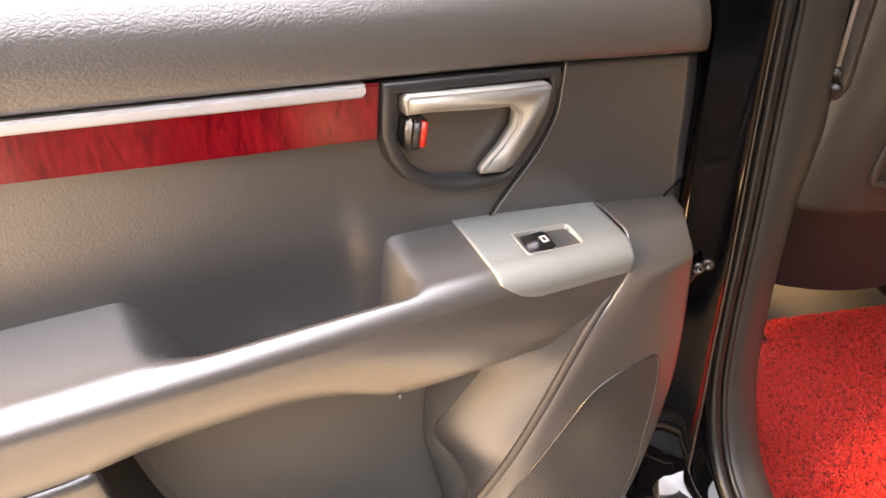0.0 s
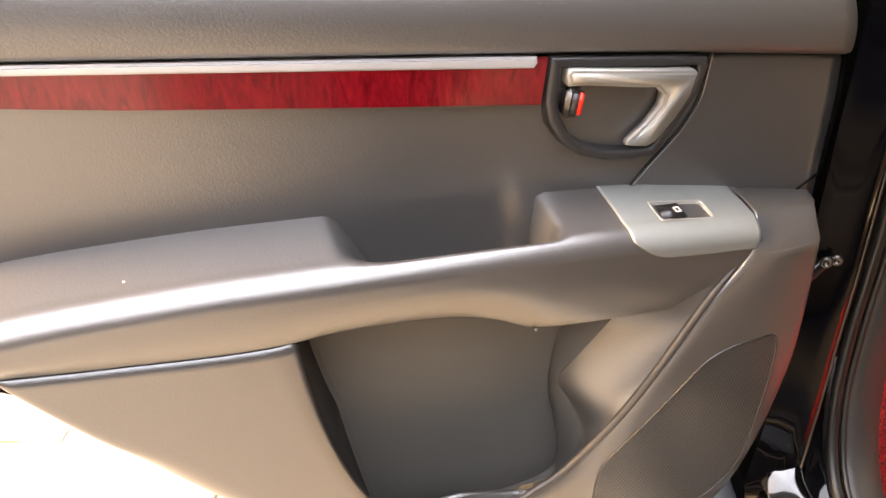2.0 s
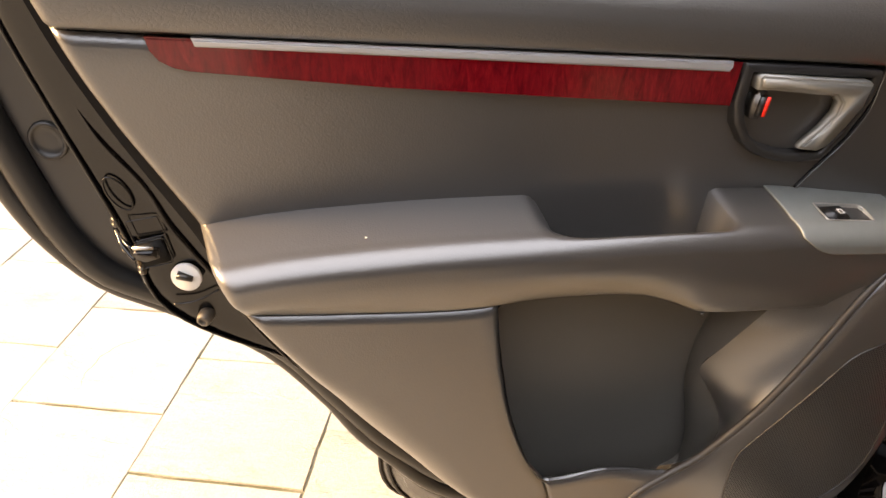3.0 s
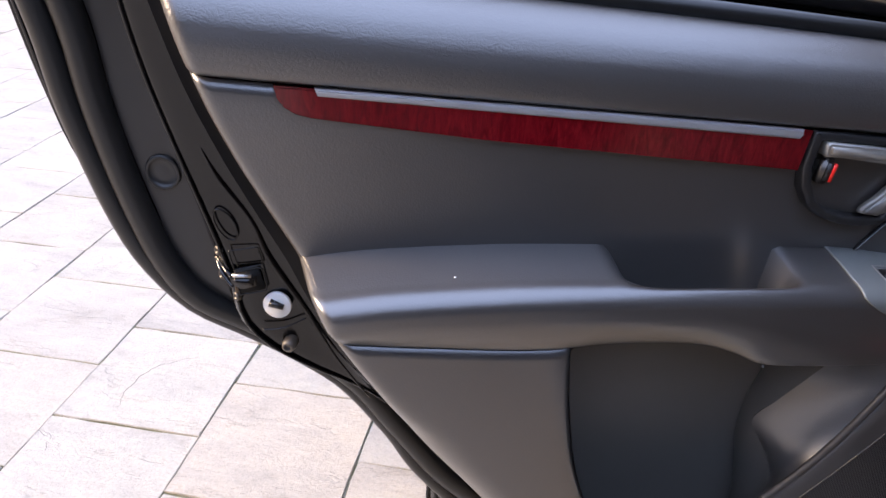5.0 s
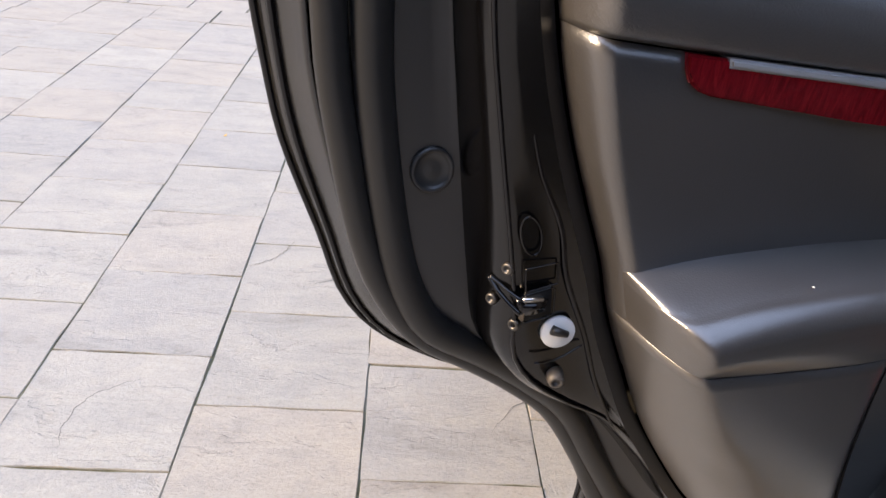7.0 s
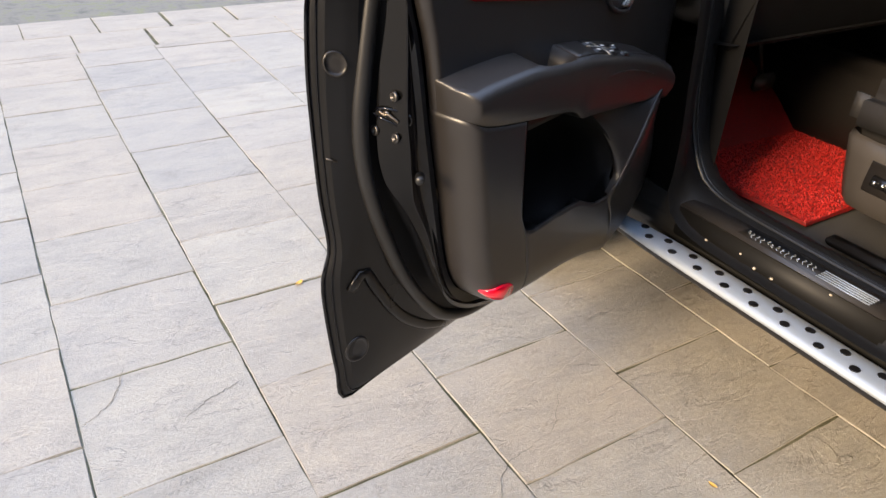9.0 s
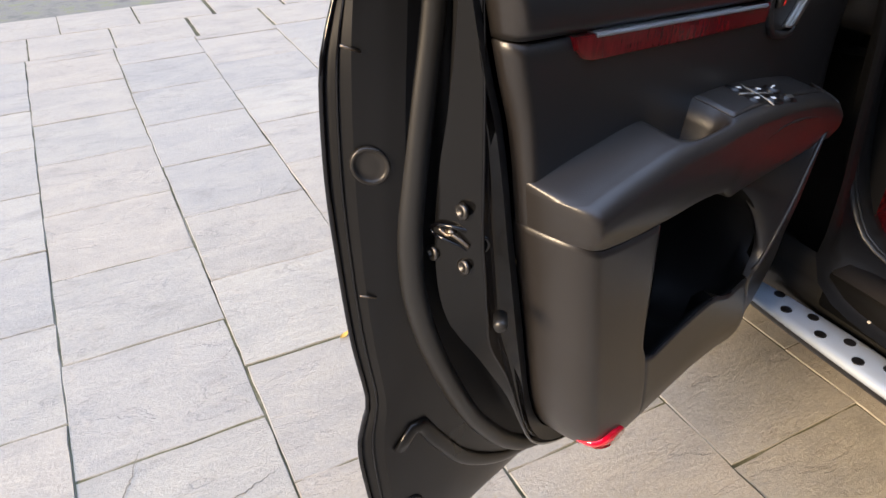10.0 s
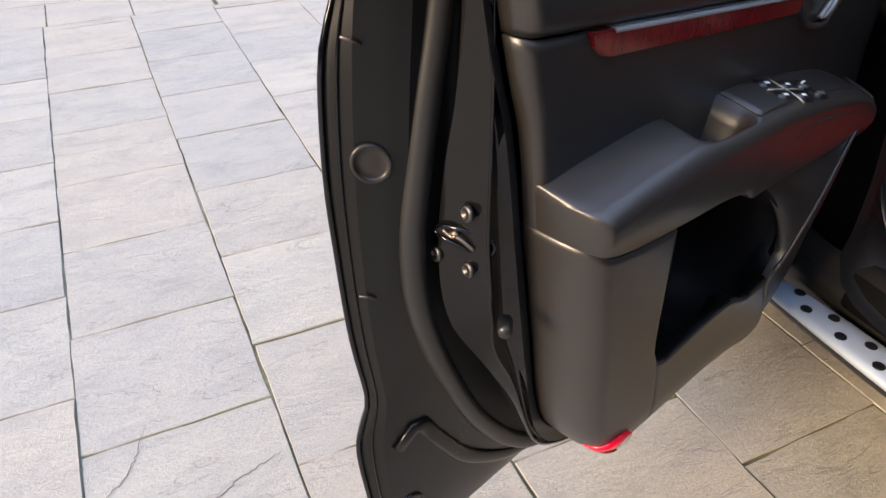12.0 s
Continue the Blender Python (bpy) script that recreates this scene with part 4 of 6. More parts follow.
thick(part("main_panel", surface(f_main, 70, 24, 1.8), M_TRIM_DARK, front_door), 0.003)
armrest(f_shelf, f_bottom, f_edge, f_edge(1.015) + 0.001, 0.185, (-0.372, -0.252), 0.06, "armrest", M_TRIM_DARK, front_door, lambda x: 0.0099, 0.0665, 0.028)
part("armrest_end", grid([[Vector((0.185 + 0.03 * math.sin(a), 0.01 - (0.07 - 0.02 * math.sin(a)) * k, (f_shelf(0.185) - 0.004 - 0.012 * k * k) * (1 - b) + f_bottom(0.185) * b - 0.02 * math.sin(a)))
                               for k, b in ((0, 0), (0.5, 0), (0.9, 0.05), (1, 0.3), (1, 0.7), (0.95, 1), (0.4, 1))] for a in np.linspace(0, 1.5, 6)]), M_TRIM_DARK, front_door)

F_PL = smooth([(0.93, -0.402), (0.838, -0.393), (0.73, -0.380), (0.70, -0.366), (0.64, -0.35), (0.5, -0.33)])
F_BASE = smooth([(-0.50, 0.575), (-0.46, 0.566), (-0.42, 0.556), (-0.385, 0.548), (-0.3, 0.538), (-0.17, 0.527), (-0.06, 0.506), (0.02, 0.484), (0.06, 0.482), (0.15, 0.502), (0.25, 0.54)])
F_LIP = smooth([(-0.385, 0.712), (-0.364, 0.697), (-0.335, 0.686), (-0.26, 0.688), (-0.17, 0.682), (-0.09, 0.650), (-0.032, 0.646)])


def f_lower(u, v):
    x = -0.44
    for _ in range(4):
        z = F_BASE(x) + v * (f_bottom(x) - 0.0008 - F_BASE(x))
        a = f_edge(z)
        x = a + u * (F_PL(z) - a)
    y = -0.057 + 0.012 * max(0, 1 - (z - F_BASE(x)) / 0.06) ** 2
    return (x, edge_roll(x - f_edge(z), y, 0.03, 0.036), z)


thick(part("lower_panel", surface(f_lower, 50, 40, 1.9), M_TRIM_DARK, front_door), 0.004)


F_JOIN = smooth([(0.47, 0.022), (0.49, 0.02), (0.58, 0.0), (0.643, -0.032), (0.67, -0.030)])


def f_under(u, v):
    x = -0.2
    for _ in range(4):
        top = F_LIP(min(x, -0.03)) if x < -0.03 else 0.66 + (x + 0.03) * 0.9
        z = F_BASE(x) + v * (top - F_BASE(x))
        a = F_PL(z)
        x = a + u * (F_JOIN(z) - a)
    y = -0.057 + 0.012 * max(0, 1 - (z - F_BASE(x)) / 0.06) ** 2
    return (x, y, z)


thick(part("pocket_front", surface(f_under, 30, 14), M_TRIM_DARK, front_door), 0.004)
f_out = spline([(0.02, -0.04, 0.484), (0.08, -0.035, 0.484), (0.15, -0.03, 0.503), (0.235, -0.02, 0.54), (0.285, -0.01, 0.61), (0.292, 0.0, 0.69), (0.265, 0.0, 0.78), (0.23, 0.0, 0.85), (0.2, 0.0, 0.9)], 30)
f_in = spline([(0.02, -0.0473, 0.49), (0.0, -0.057, 0.58), (-0.032, -0.057, 0.643), (-0.005, -0.062, 0.672), (0.023, -0.066, 0.721), (0.057, -0.066, 0.765), (0.092, -0.064, 0.812), (0.128, -0.061, 0.850), (0.175, -0.056, 0.885)], 30)
rows = []
for k in range(11):
    t = k / 10
    rows.append([a.lerp(b, t) + Vector((0, -0.012 * math.sin(math.pi * t ** 0.7) * min(1, max(0, (a.z - 0.60) / 0.15)), 0)) for a, b in zip(f_in, f_out)])
thick(part("speaker_panel", grid(rows), M_TRIM_DARK, front_door), 0.004)
part("trim_ridge", tube(f_in[11:], 0.0035, 8), M_TRIM_DARK, front_door)
cheek_in = spline([(0.10, -0.03, 0.838), (0.0, -0.025, 0.850), (-0.08, -0.02, 0.862), (-0.155, -0.018, 0.871), (-0.09, -0.022, 0.825), (-0.035, -0.028, 0.780), (0.003, -0.036, 0.735), (0.012, -0.045, 0.700), (-0.006, -0.053, 0.672), (-0.032, -0.057, 0.652)], 40)
cheek_out = spline([(0.128, -0.059, 0.850), (0.110, -0.061, 0.832), (0.092, -0.062, 0.812), (0.057, -0.064, 0.765), (0.023, -0.064, 0.721), (0.006, -0.062, 0.692), (-0.008, -0.060, 0.670), (-0.032, -0.057, 0.650)], 40)
rows = []
for k in range(13):
    t = k / 12
    rows.append([a.lerp(b, t) + Vector((0, 0.010 * math.sin(math.pi * t), 0)) for a, b in zip(cheek_in, cheek_out)])
part("pocket_cheek", grid(rows), M_TRIM_DARK, front_door)
rim = [(-0.40, 0.925), (-0.390, 0.838), (-0.378, 0.73), (-0.364, 0.698), (-0.335, 0.686), (-0.26, 0.688), (-0.17, 0.682), (-0.09, 0.650), (-0.032, 0.645), (0.0, 0.672), (0.012, 0.70), (0.003, 0.735), (-0.035, 0.780), (-0.09, 0.825), (-0.15, 0.868)]
rim_c = [Vector((x, 0, z)) for x, z in pline(rim, 60) + [(-0.2, 0.905), (-0.3, 0.93), (-0.38, 0.94)]]
cx, cz = -0.2, 0.78
rows = []
for y, k in ((-0.057, 1.0), (-0.054, 0.99), (-0.04, 0.98), (-0.01, 0.96), (0.012, 0.95), (0.07, 0.93), (0.105, 0.85), (0.11, 0.5), (0.11, 0.02)):
    rows.append([Vector((cx + (p.x - cx) * k, y + (0.022 if p.x > -0.16 and p.z > 0.67 and y < -0.03 else 0.0), cz + (p.z - cz) * k - 0.11 * min(1, max(0, (y + 0.05) / 0.05)) * min(1, max(0, (0.76 - p.z) / 0.09)))) for p in rim_c])
# the hollow's shade is coloured in over the whole pocket
part("door_pocket", grid(rows, closed_v=True), M_RECESS_SHADE, front_door, "deep storage pocket with shade in its colour, empty")

part("veneer_strip", slab([(-0.529, 1.1485), (-0.523, 1.135), (-0.510, 1.1245), (-0.494, 1.119), (-0.3, 1.093), (-0.09, 1.0645), (-0.086, 1.0895)], -0.0035, 0.008, 0.0015), M_WOOD, front_door, "glossy dark red veneer strip", flat=True)
part("silver_strip", slab([(-0.496, 1.1455), (-0.494, 1.1405), (-0.098, 1.0855), (-0.096, 1.0905)], -0.0055, 0.006, 0.0016), M_ALU, front_door, "satin silver trim strip", flat=True)
handle_set(front_door, 0.067, -0.092 + 0.043, -0.02)
# red courtesy reflector at the lower corner
lens = pline([(-0.462, 0.600), (-0.445, 0.606), (-0.42, 0.603), (-0.394, 0.592), (-0.387, 0.576), (-0.389, 0.560), (-0.412, 0.562), (-0.435, 0.570), (-0.452, 0.584)], 40, True)
bm = slab(lens, -0.0630, -0.050, 0.0012)
for v in bm.verts:
    v.co.y += edge_roll(v.co.x - f_edge(v.co.z), -0.057 + 0.012 * max(0, 1 - (v.co.z - F_BASE(v.co.x)) / 0.06) ** 2, 0.03, 0.036) + 0.057
part("courtesy_reflector", bm, M_LENS, front_door, "bright red door reflector")
# switch cluster
def f_top(x, y):
    if y > LIP_Y:
        return f_shelf(x) - 0.0099 * (max(0, 0.012 - y) / (0.012 - LIP_Y)) ** 1.25
    an = math.asin(min(1, (LIP_Y - y) / (0.0665 + LIP_Y)))
    return f_shelf(x) - 0.0099 - 0.003 * an / 1.6 - LIP_R * (1 - math.cos(an))


cluster = part("switch_panel", surface(lambda u, v: (-0.245 + 0.33 * u, 0.008 - 0.058 * v, f_top(-0.245 + 0.33 * u, 0.008 - 0.058 * v) + 0.0016), 20, 8), M_TRIM_DARK, front_door, "charcoal switch panel")
thick(cluster, 0.0012)
for xx, yy in ((-0.150, -0.010), (-0.113, -0.022), (-0.155, -0.038), (-0.120, -0.047)):
    b_ = part("switch", block(-0.0150, 0.0150, -0.0100, 0.0100, -0.003, 0.0022, 0.0022, 3), M_BLACKPL, cluster, "black window switch")
    b_.matrix_basis = pose(xx, yy, f_top(xx, yy) + 0.0018, 12, 9, -18)
    part("switch_mark", block(-0.002, 0.006, -0.0022, 0.0022, 0.0020, 0.0025), M_WHITE, b_, "pale printed mark", flat=True)
for x0, y0, x1, y1 in ((-0.1700, -0.0225, -0.0950, -0.0375), (-0.1285, -0.004, -0.1400, -0.058)):
    part("switch_divider", tube([Vector((x0 + (x1 - x0) * k / 6, y0 + (y1 - y0) * k / 6, f_top(x0 + (x1 - x0) * k / 6, y0 + (y1 - y0) * k / 6) + 0.0032)) for k in range(7)], 0.0014, 6), M_SILVER, cluster)
knob = part("mirror_knob", lathe([(0.0125, -0.002), (0.0125, 0.003), (0.0105, 0.0055), (0.0, 0.0058)], (-0.080, -0.030, f_top(-0.080, -0.030) + 0.001), (0.1, -0.15, 1), 18), M_BLACKPL, cluster, "round black mirror knob")
part("switch_mark", block(-0.086, -0.074, -0.0315, -0.0285, f_top(-0.080, -0.030) + 0.0066, f_top(-0.080, -0.030) + 0.0072), M_WHITE, knob, flat=True)
lock_sw = part("switch", block(-0.012, 0.012, -0.008, 0.008, -0.003, 0.0026, 0.002, 3), M_BLACKPL, cluster, "black lock switch")
lock_sw.matrix_basis = pose(-0.072, -0.052, f_top(-0.072, -0.052) + 0.0016, 20, 9, -18)
part("switch_mark", block(-0.006, 0.007, -0.0028, 0.0030, 0.0024, 0.0029), M_STEEL, lock_sw, flat=True)
part("grip_edge", tube(spline([(-0.150, -0.0662, 0.941), (-0.118, -0.0668, 0.943), (-0.066, -0.0672, 0.937), (0.0, -0.0672, 0.922), (0.058, -0.0668, 0.903)], 24), lambda t: 0.0022 * math.sin(math.pi * (0.1 + 0.8 * t)), 8, squash=0.6), M_TRIM_DARK, front_door, "moulded grip edge")

# painted shell of the front door
F0 = rail([(-0.652, 1.34), (-0.620, 1.2), (-0.596, 1.117), (-0.582, 1.076), (-0.567, 1.01), (-0.554, 0.94), (-0.524, 0.80), (-0.504, 0.70), (-0.488, 0.64), (-0.470, 0.60), (-0.445, 0.565), (-0.40, 0.535), (-0.3, 0.52), (0.0, 0.48)], 0.030)
F1 = rail([(-0.662, 1.34), (-0.632, 1.2), (-0.609, 1.117), (-0.594, 1.07), (-0.579, 1.0), (-0.566, 0.93), (-0.538, 0.79), (-0.516, 0.69), (-0.499, 0.625), (-0.48, 0.583), (-0.452, 0.545), (-0.40, 0.512), (-0.3, 0.495), (0.0, 0.46)], 0.026)
a_y = smooth([(1.34, 0.031), (1.19, 0.0305), (1.09, 0.0268), (0.98, 0.0255), (0.94, 0.0255), (0.865, 0.028), (0.80, 0.030), (0.40, 0.030)])
b_y = smooth([(1.34, 0.048), (1.19, 0.0545), (1.095, 0.0635), (1.02, 0.0745), (0.953, 0.0785), (0.89, 0.0755), (0.84, 0.065), (0.81, 0.046), (0.78, 0.038), (0.40, 0.036)])
FA = rail([(-0.620, 1.34), (-0.6105, 1.19), (-0.609, 1.09), (-0.6075, 0.98), (-0.605, 0.945), (-0.592, 0.865), (-0.581, 0.805), (-0.545, 0.73), (-0.503, 0.615), (-0.475, 0.56), (-0.43, 0.52), (-0.37, 0.49), (-0.28, 0.47), (0.0, 0.435)], a_y)
FM = [p.lerp(q, 0.5) + Vector((0.004, 0.008, 0)) for p, q in zip(F1, FA)]
FB = rail([(-0.624, 1.34), (-0.616, 1.19), (-0.6165, 1.095), (-0.618, 1.02), (-0.620, 0.953), (-0.619, 0.89), (-0.612, 0.835), (-0.597, 0.80), (-0.572, 0.755), (-0.531, 0.68), (-0.495, 0.595), (-0.466, 0.542), (-0.423, 0.503), (-0.364, 0.474), (-0.28, 0.455), (0.0, 0.425)], b_y)
FC = [Vector((p.x + 0.034, 0.094, p.z + 0.004)) for p in FB]
FW = rail([(-0.590, 1.34), (-0.605, 1.18), (-0.6205, 1.09), (-0.633, 1.013), (-0.640, 0.949), (-0.6345, 0.871), (-0.605, 0.768), (-0.546, 0.632), (-0.500, 0.555), (-0.4555, 0.496), (-0.40, 0.445), (-0.32, 0.412), (-0.2, 0.40), (0.0, 0.39)], 0.094)
F5 = rail([(-0.636, 1.34), (-0.634, 1.2), (-0.640, 1.1), (-0.643, 1.0), (-0.640, 0.93), (-0.627, 0.845), (-0.59, 0.75), (-0.55, 0.665), (-0.50, 0.575), (-0.455, 0.505), (-0.41, 0.455), (-0.34, 0.42), (-0.2, 0.41), (0.0, 0.40)], 0.094)
F6 = rail([(-0.648, 1.34), (-0.650, 1.2), (-0.657, 1.1), (-0.662, 1.0), (-0.660, 0.92), (-0.648, 0.84), (-0.618, 0.755), (-0.57, 0.655), (-0.51, 0.55), (-0.46, 0.475), (-0.40, 0.425), (-0.32, 0.402), (-0.2, 0.395), (0.0, 0.387)], 0.104)
F7 = rail([(-0.636, 1.34), (-0.655, 1.25), (-0.672, 1.18), (-0.680, 1.1), (-0.683, 1.0), (-0.680, 0.9), (-0.672, 0.8), (-0.661, 0.71), (-0.668, 0.65), (-0.664, 0.56), (-0.650, 0.46), (-0.628, 0.385), (-0.55, 0.372), (-0.40, 0.371), (-0.2, 0.371), (0.0, 0.371)], 0.120)
F8 = rail([(-0.636, 1.34), (-0.655, 1.25), (-0.676, 1.18), (-0.691, 1.144), (-0.698, 1.1), (-0.701, 1.02), (-0.698, 0.946), (-0.689, 0.82), (-0.674, 0.715), (-0.680, 0.685), (-0.693, 0.640), (-0.684, 0.54), (-0.668, 0.43), (-0.652, 0.352), (-0.55, 0.352), (-0.40, 0.353), (-0.2, 0.354), (0.0, 0.355)], 0.140)
F9 = [p + Vector((0.003, 0.006, 0.001)) for p in F8]
strip_between([F0, F1], "trim_seal", M_RUBBER, front_door, "thin rubber edging")
strip_between([F1, FM, FA], "inner_shell", M_PAINT, front_door, "glossy black painted door edge", 3)
strip_between([FA, FB], "latch_face", M_LATCH, front_door, "satin black latch face", 5)
strip_between([FB, FC, F5], "seal_channel", M_MATT, front_door, "dark channel beside the seal", 3)
strip_between([F5, F6, F7], "door_flange", M_FLANGE, front_door, "black painted door flange", 4)
part("latch_edge", tube([p + Vector((-0.0005, 0.0005, 0)) for p in FA[:60]], 0.0016, 8), M_PAINT, front_door, "crisp pressed edge")
strip_between([F7, F8, F9], "hem", M_MATT, front_door, "folded door hem", 3)
part("hem_edge", tube([p + Vector((0, -0.001, 0)) for p in F8], 0.0030, 8), M_PAINT, front_door, "folded black door hem")
part("hem_edge", tube([p.lerp(q, 0.5) + Vector((0, -0.001, 0)) for p, q in zip(F7, F8)], 0.0016, 6), M_PAINT, front_door)
part("weatherstrip", tube(FW[:66], 0.0135, 14), M_RUBBER, front_door, "fat black rubber weatherstrip")


def f_skin(u, v):
    i = v * (len(F9) - 1)
    j = min(int(i), len(F9) - 2)
    p = F9[j].lerp(F9[j + 1], i - j)
    return (p.x + (0.36 - p.x) * u, p.y + 0.05 * math.sin(min(1, u * 1.6) * math.pi / 2), p.z)


part("outer_skin", surface(f_skin, 14, 71), M_PAINT, front_door, "glossy black outer door skin")
part("window_slot", surface(lambda u, v: (-0.68 + 1.0 * u, 0.04 + 0.14 * v, f_seam(-0.68 + 1.0 * u) + 0.078), 16, 6), M_RUBBER, front_door)
part("hinge_wall", grid([[Vector((0.27 + 0.02 * k, 0.02 + 0.06 * k, z)) for z in np.linspace(0.48, 1.14, 20)] for k in range(4)]), M_PAINT, front_door)
FAX = (-0.98, 0.12, 0.1)
for c_ in ((-0.617, 0.045, 0.9915), (-0.6205, 0.081, 0.9284), (-0.6115, 0.046, 0.9231)):
    screw(c_, FAX, front_door, r=0.0085)
mouth = spline([(-0.6205, 0.083, 0.9570), (-0.6215, 0.076, 0.9650), (-0.6200, 0.066, 0.9685), (-0.6155, 0.053, 0.9690), (-0.6070, 0.040, 0.9660), (-0.5990, 0.026, 0.9590), (-0.5990, 0.030, 0.9440), (-0.6050, 0.040, 0.9395), (-0.6125, 0.051, 0.9465), (-0.6195, 0.068, 0.9520), (-0.6205, 0.078, 0.9530)], 40, True)
latch = part("latch", tube(mouth, 0.0026, 8, closed=True, up=Vector((1, 0, 0))), M_PAINT, front_door, "black steel door latch mouth")
# flat near-black face across the mouth, in place of its inner shade
bm = bmesh.new()
bm.faces.new([bm.verts.new(p + Vector((0.0, 0.0, 0.0))) for p in mouth])
part("latch_slot", bm, M_RECESS_SHADE, latch, "near-black face for the shaded latch slot")
part("latch_claw", tube(spline([(-0.6225, 0.070, 0.9640), (-0.6205, 0.062, 0.9590), (-0.6190, 0.056, 0.9610), (-0.6150, 0.047, 0.9560), (-0.6110, 0.040, 0.9500)], 16), 0.0020, 8), M_BRASS, latch)
part("latch_hook", block(-0.6215, -0.614, 0.054, 0.064, 0.9610, 0.9655, 0.0012), M_BRASS, latch)
part("bump_stop", lathe([(0.0078, -0.012), (0.0078, 0.006), (0.0068, 0.0095), (0, 0.0105)], (-0.592, 0.010, 0.859), (-0.75, -0.65, 0.05), 20), M_RUBBER, front_door, "rubber bump stop")
plug((-0.6720, 0.1100, 1.037), (-0.55, -0.83, 0.0), 0.019, front_door, M_PLUG, "blanking_plug", 0.85)
plug((-0.634, 0.1165, 0.478), (-0.2, -0.97, 0.0), 0.026, front_door, M_BLACKPL, "drain_plug", 0.9)
# warm glints on the flange slots, laid on as thin metal bars
for zz in (1.148, 0.885):
    part("slot_glint", tube([Vector((-0.688, 0.120, zz + 0.004)), Vector((-0.672, 0.1135, zz - 0.004))], 0.0013, 6), M_BRASS, front_door, "glint on a slot edge, made as a metal bar")
part("pressed_rib", tube(spline([(-0.648, 0.114, 0.62), (-0.62, 0.108, 0.65), (-0.59, 0.104, 0.60), (-0.53, 0.104, 0.51), (-0.45, 0.106, 0.44), (-0.38, 0.108, 0.405)], 24), 0.011, 12, squash=0.45), M_FLANGE, front_door, "pressed stiffening rib")

# ---------- car body ----------
car = thing("parked_car", pose(0, 0, 0), "black parked car with open doors and a dusty sill", "car")


def sweep(base, stations):
    """Skins along an opening's edge: stations are (x, offset into the opening)."""
    pts = spline([(0, y, z) for y, z in base], 70)
    rows = []
    for x, off, *low in stations:
        row = []
        for i, p in enumerate(pts):
            a, b = pts[max(i - 1, 0)], pts[min(i + 1, len(pts) - 1)]
            t = (b - a).normalized()
            n = Vector((0, t.z, -t.y))
            upright = t.z * t.z
            o = off
            if low:
                o = off * upright - 0.4 * low[0] * (1 - upright)
            elif off > 0.02:
                o = off * (1.4 * upright - 0.4) if base is REAR_OPEN else off * (1.7 * upright - 0.7)
            if off < -0.02 and base is REAR_OPEN:
                o = off * (0.42 + 0.58 * min(1, max(0, (p.z - 0.92) / 0.1)))
            if off < -0.02 and base is FRONT_OPEN and p.y < 0.95:
                o = off * 0.12
            row.append(Vector((x, p.y + n.y * o, p.z + n.z * o)))
        rows.append(row)
    return rows


REAR_OPEN = [(0.775, 1.62), (0.755, 1.35), (0.741, 1.145), (0.729, 1.027), (0.713, 0.891), (0.701, 0.759), (0.682, 0.65), (0.645, 0.575), (0.597, 0.535), (0.52, 0.518), (0.4, 0.514), (0.1, 0.512), (-0.35, 0.512)]
FRONT_OPEN = [(1.75, 1.3), (1.70, 1.12), (1.678, 0.995), (1.657, 0.80), (1.625, 0.665), (1.57, 0.575), (1.51, 0.545), (1.44, 0.535), (1.3, 0.53), (1.1, 0.528), (0.92, 0.53), (0.87, 0.56), (0.85, 0.64), (0.845, 0.8), (0.84, 1.2), (0.83, 1.6)]
for name, base in (("rear_pillar", REAR_OPEN), ("front_pillar", FRONT_OPEN)):
    if base is REAR_OPEN:
        face = [(0.385, 0.086), (0.40, 0.083), (0.421, 0.082), (0.426, 0.081, 0.070), (0.440, 0.080, 0.055), (0.450, 0.074, 0.045), (0.456, 0.060, 0.040), (0.462, 0.034, 0.035), (0.470, 0.016, 0.028), (0.484, 0.008, 0.017), (0.494, 0.0, 0.0)]
    else:
        face = [(0.385, 0.086), (0.40, 0.083), (0.421, 0.082), (0.426, 0.070), (0.45, 0.045), (0.485, 0.016), (0.494, 0.0)]
    part(name, grid(sweep(base, face)), M_PAINT if base is REAR_OPEN else M_MATT, car, "gloss black painted door opening")
    part("door_seal", tube([Vector((0.502, r.y, r.z)) for r in sweep(base, [(0.502, 0.008)])[0]], 0.0075, 10, up=Vector((1, 0, 0))), M_RUBBER, car, "black rubber door seal")
    part("seal_lip", tube([Vector((0.518, r.y, r.z)) for r in sweep(base, [(0.518, 0.006)])[0]], 0.0045, 8, up=Vector((1, 0, 0))), M_RUBBER, car)
    if base is REAR_OPEN:
        part("pillar_line", tube([Vector((0.4525, r.y, r.z)) for r in sweep(base, [(0.4525, 0.071, 0.044)])[0]], 0.0018, 6, up=Vector((1, 0, 0))), M_ZINC, car, "thin bright line along the pillar's inner edge")
    rows = sweep(base, [(0.515, 0.0), (0.522, 0.006), (0.55, 0.006), (0.58, -0.006), (0.605, -0.03), (0.618, -0.07), (0.622, -0.13)])
    if base is REAR_OPEN:
        for row in rows:
            for p in row:
                w = min(1, max(0, (1.02 - p.z) / 0.14))
                p.x -= (p.x - 0.515) * 0.33 * w * w * (3 - 2 * w)
    # rear trim keeps its grey; the front copy has shade in its colour
    part("opening_trim", grid(rows), M_PILLAR if base is REAR_OPEN else M_MATT, car, "moulded plastic trim round the opening, front one a shaded copy")

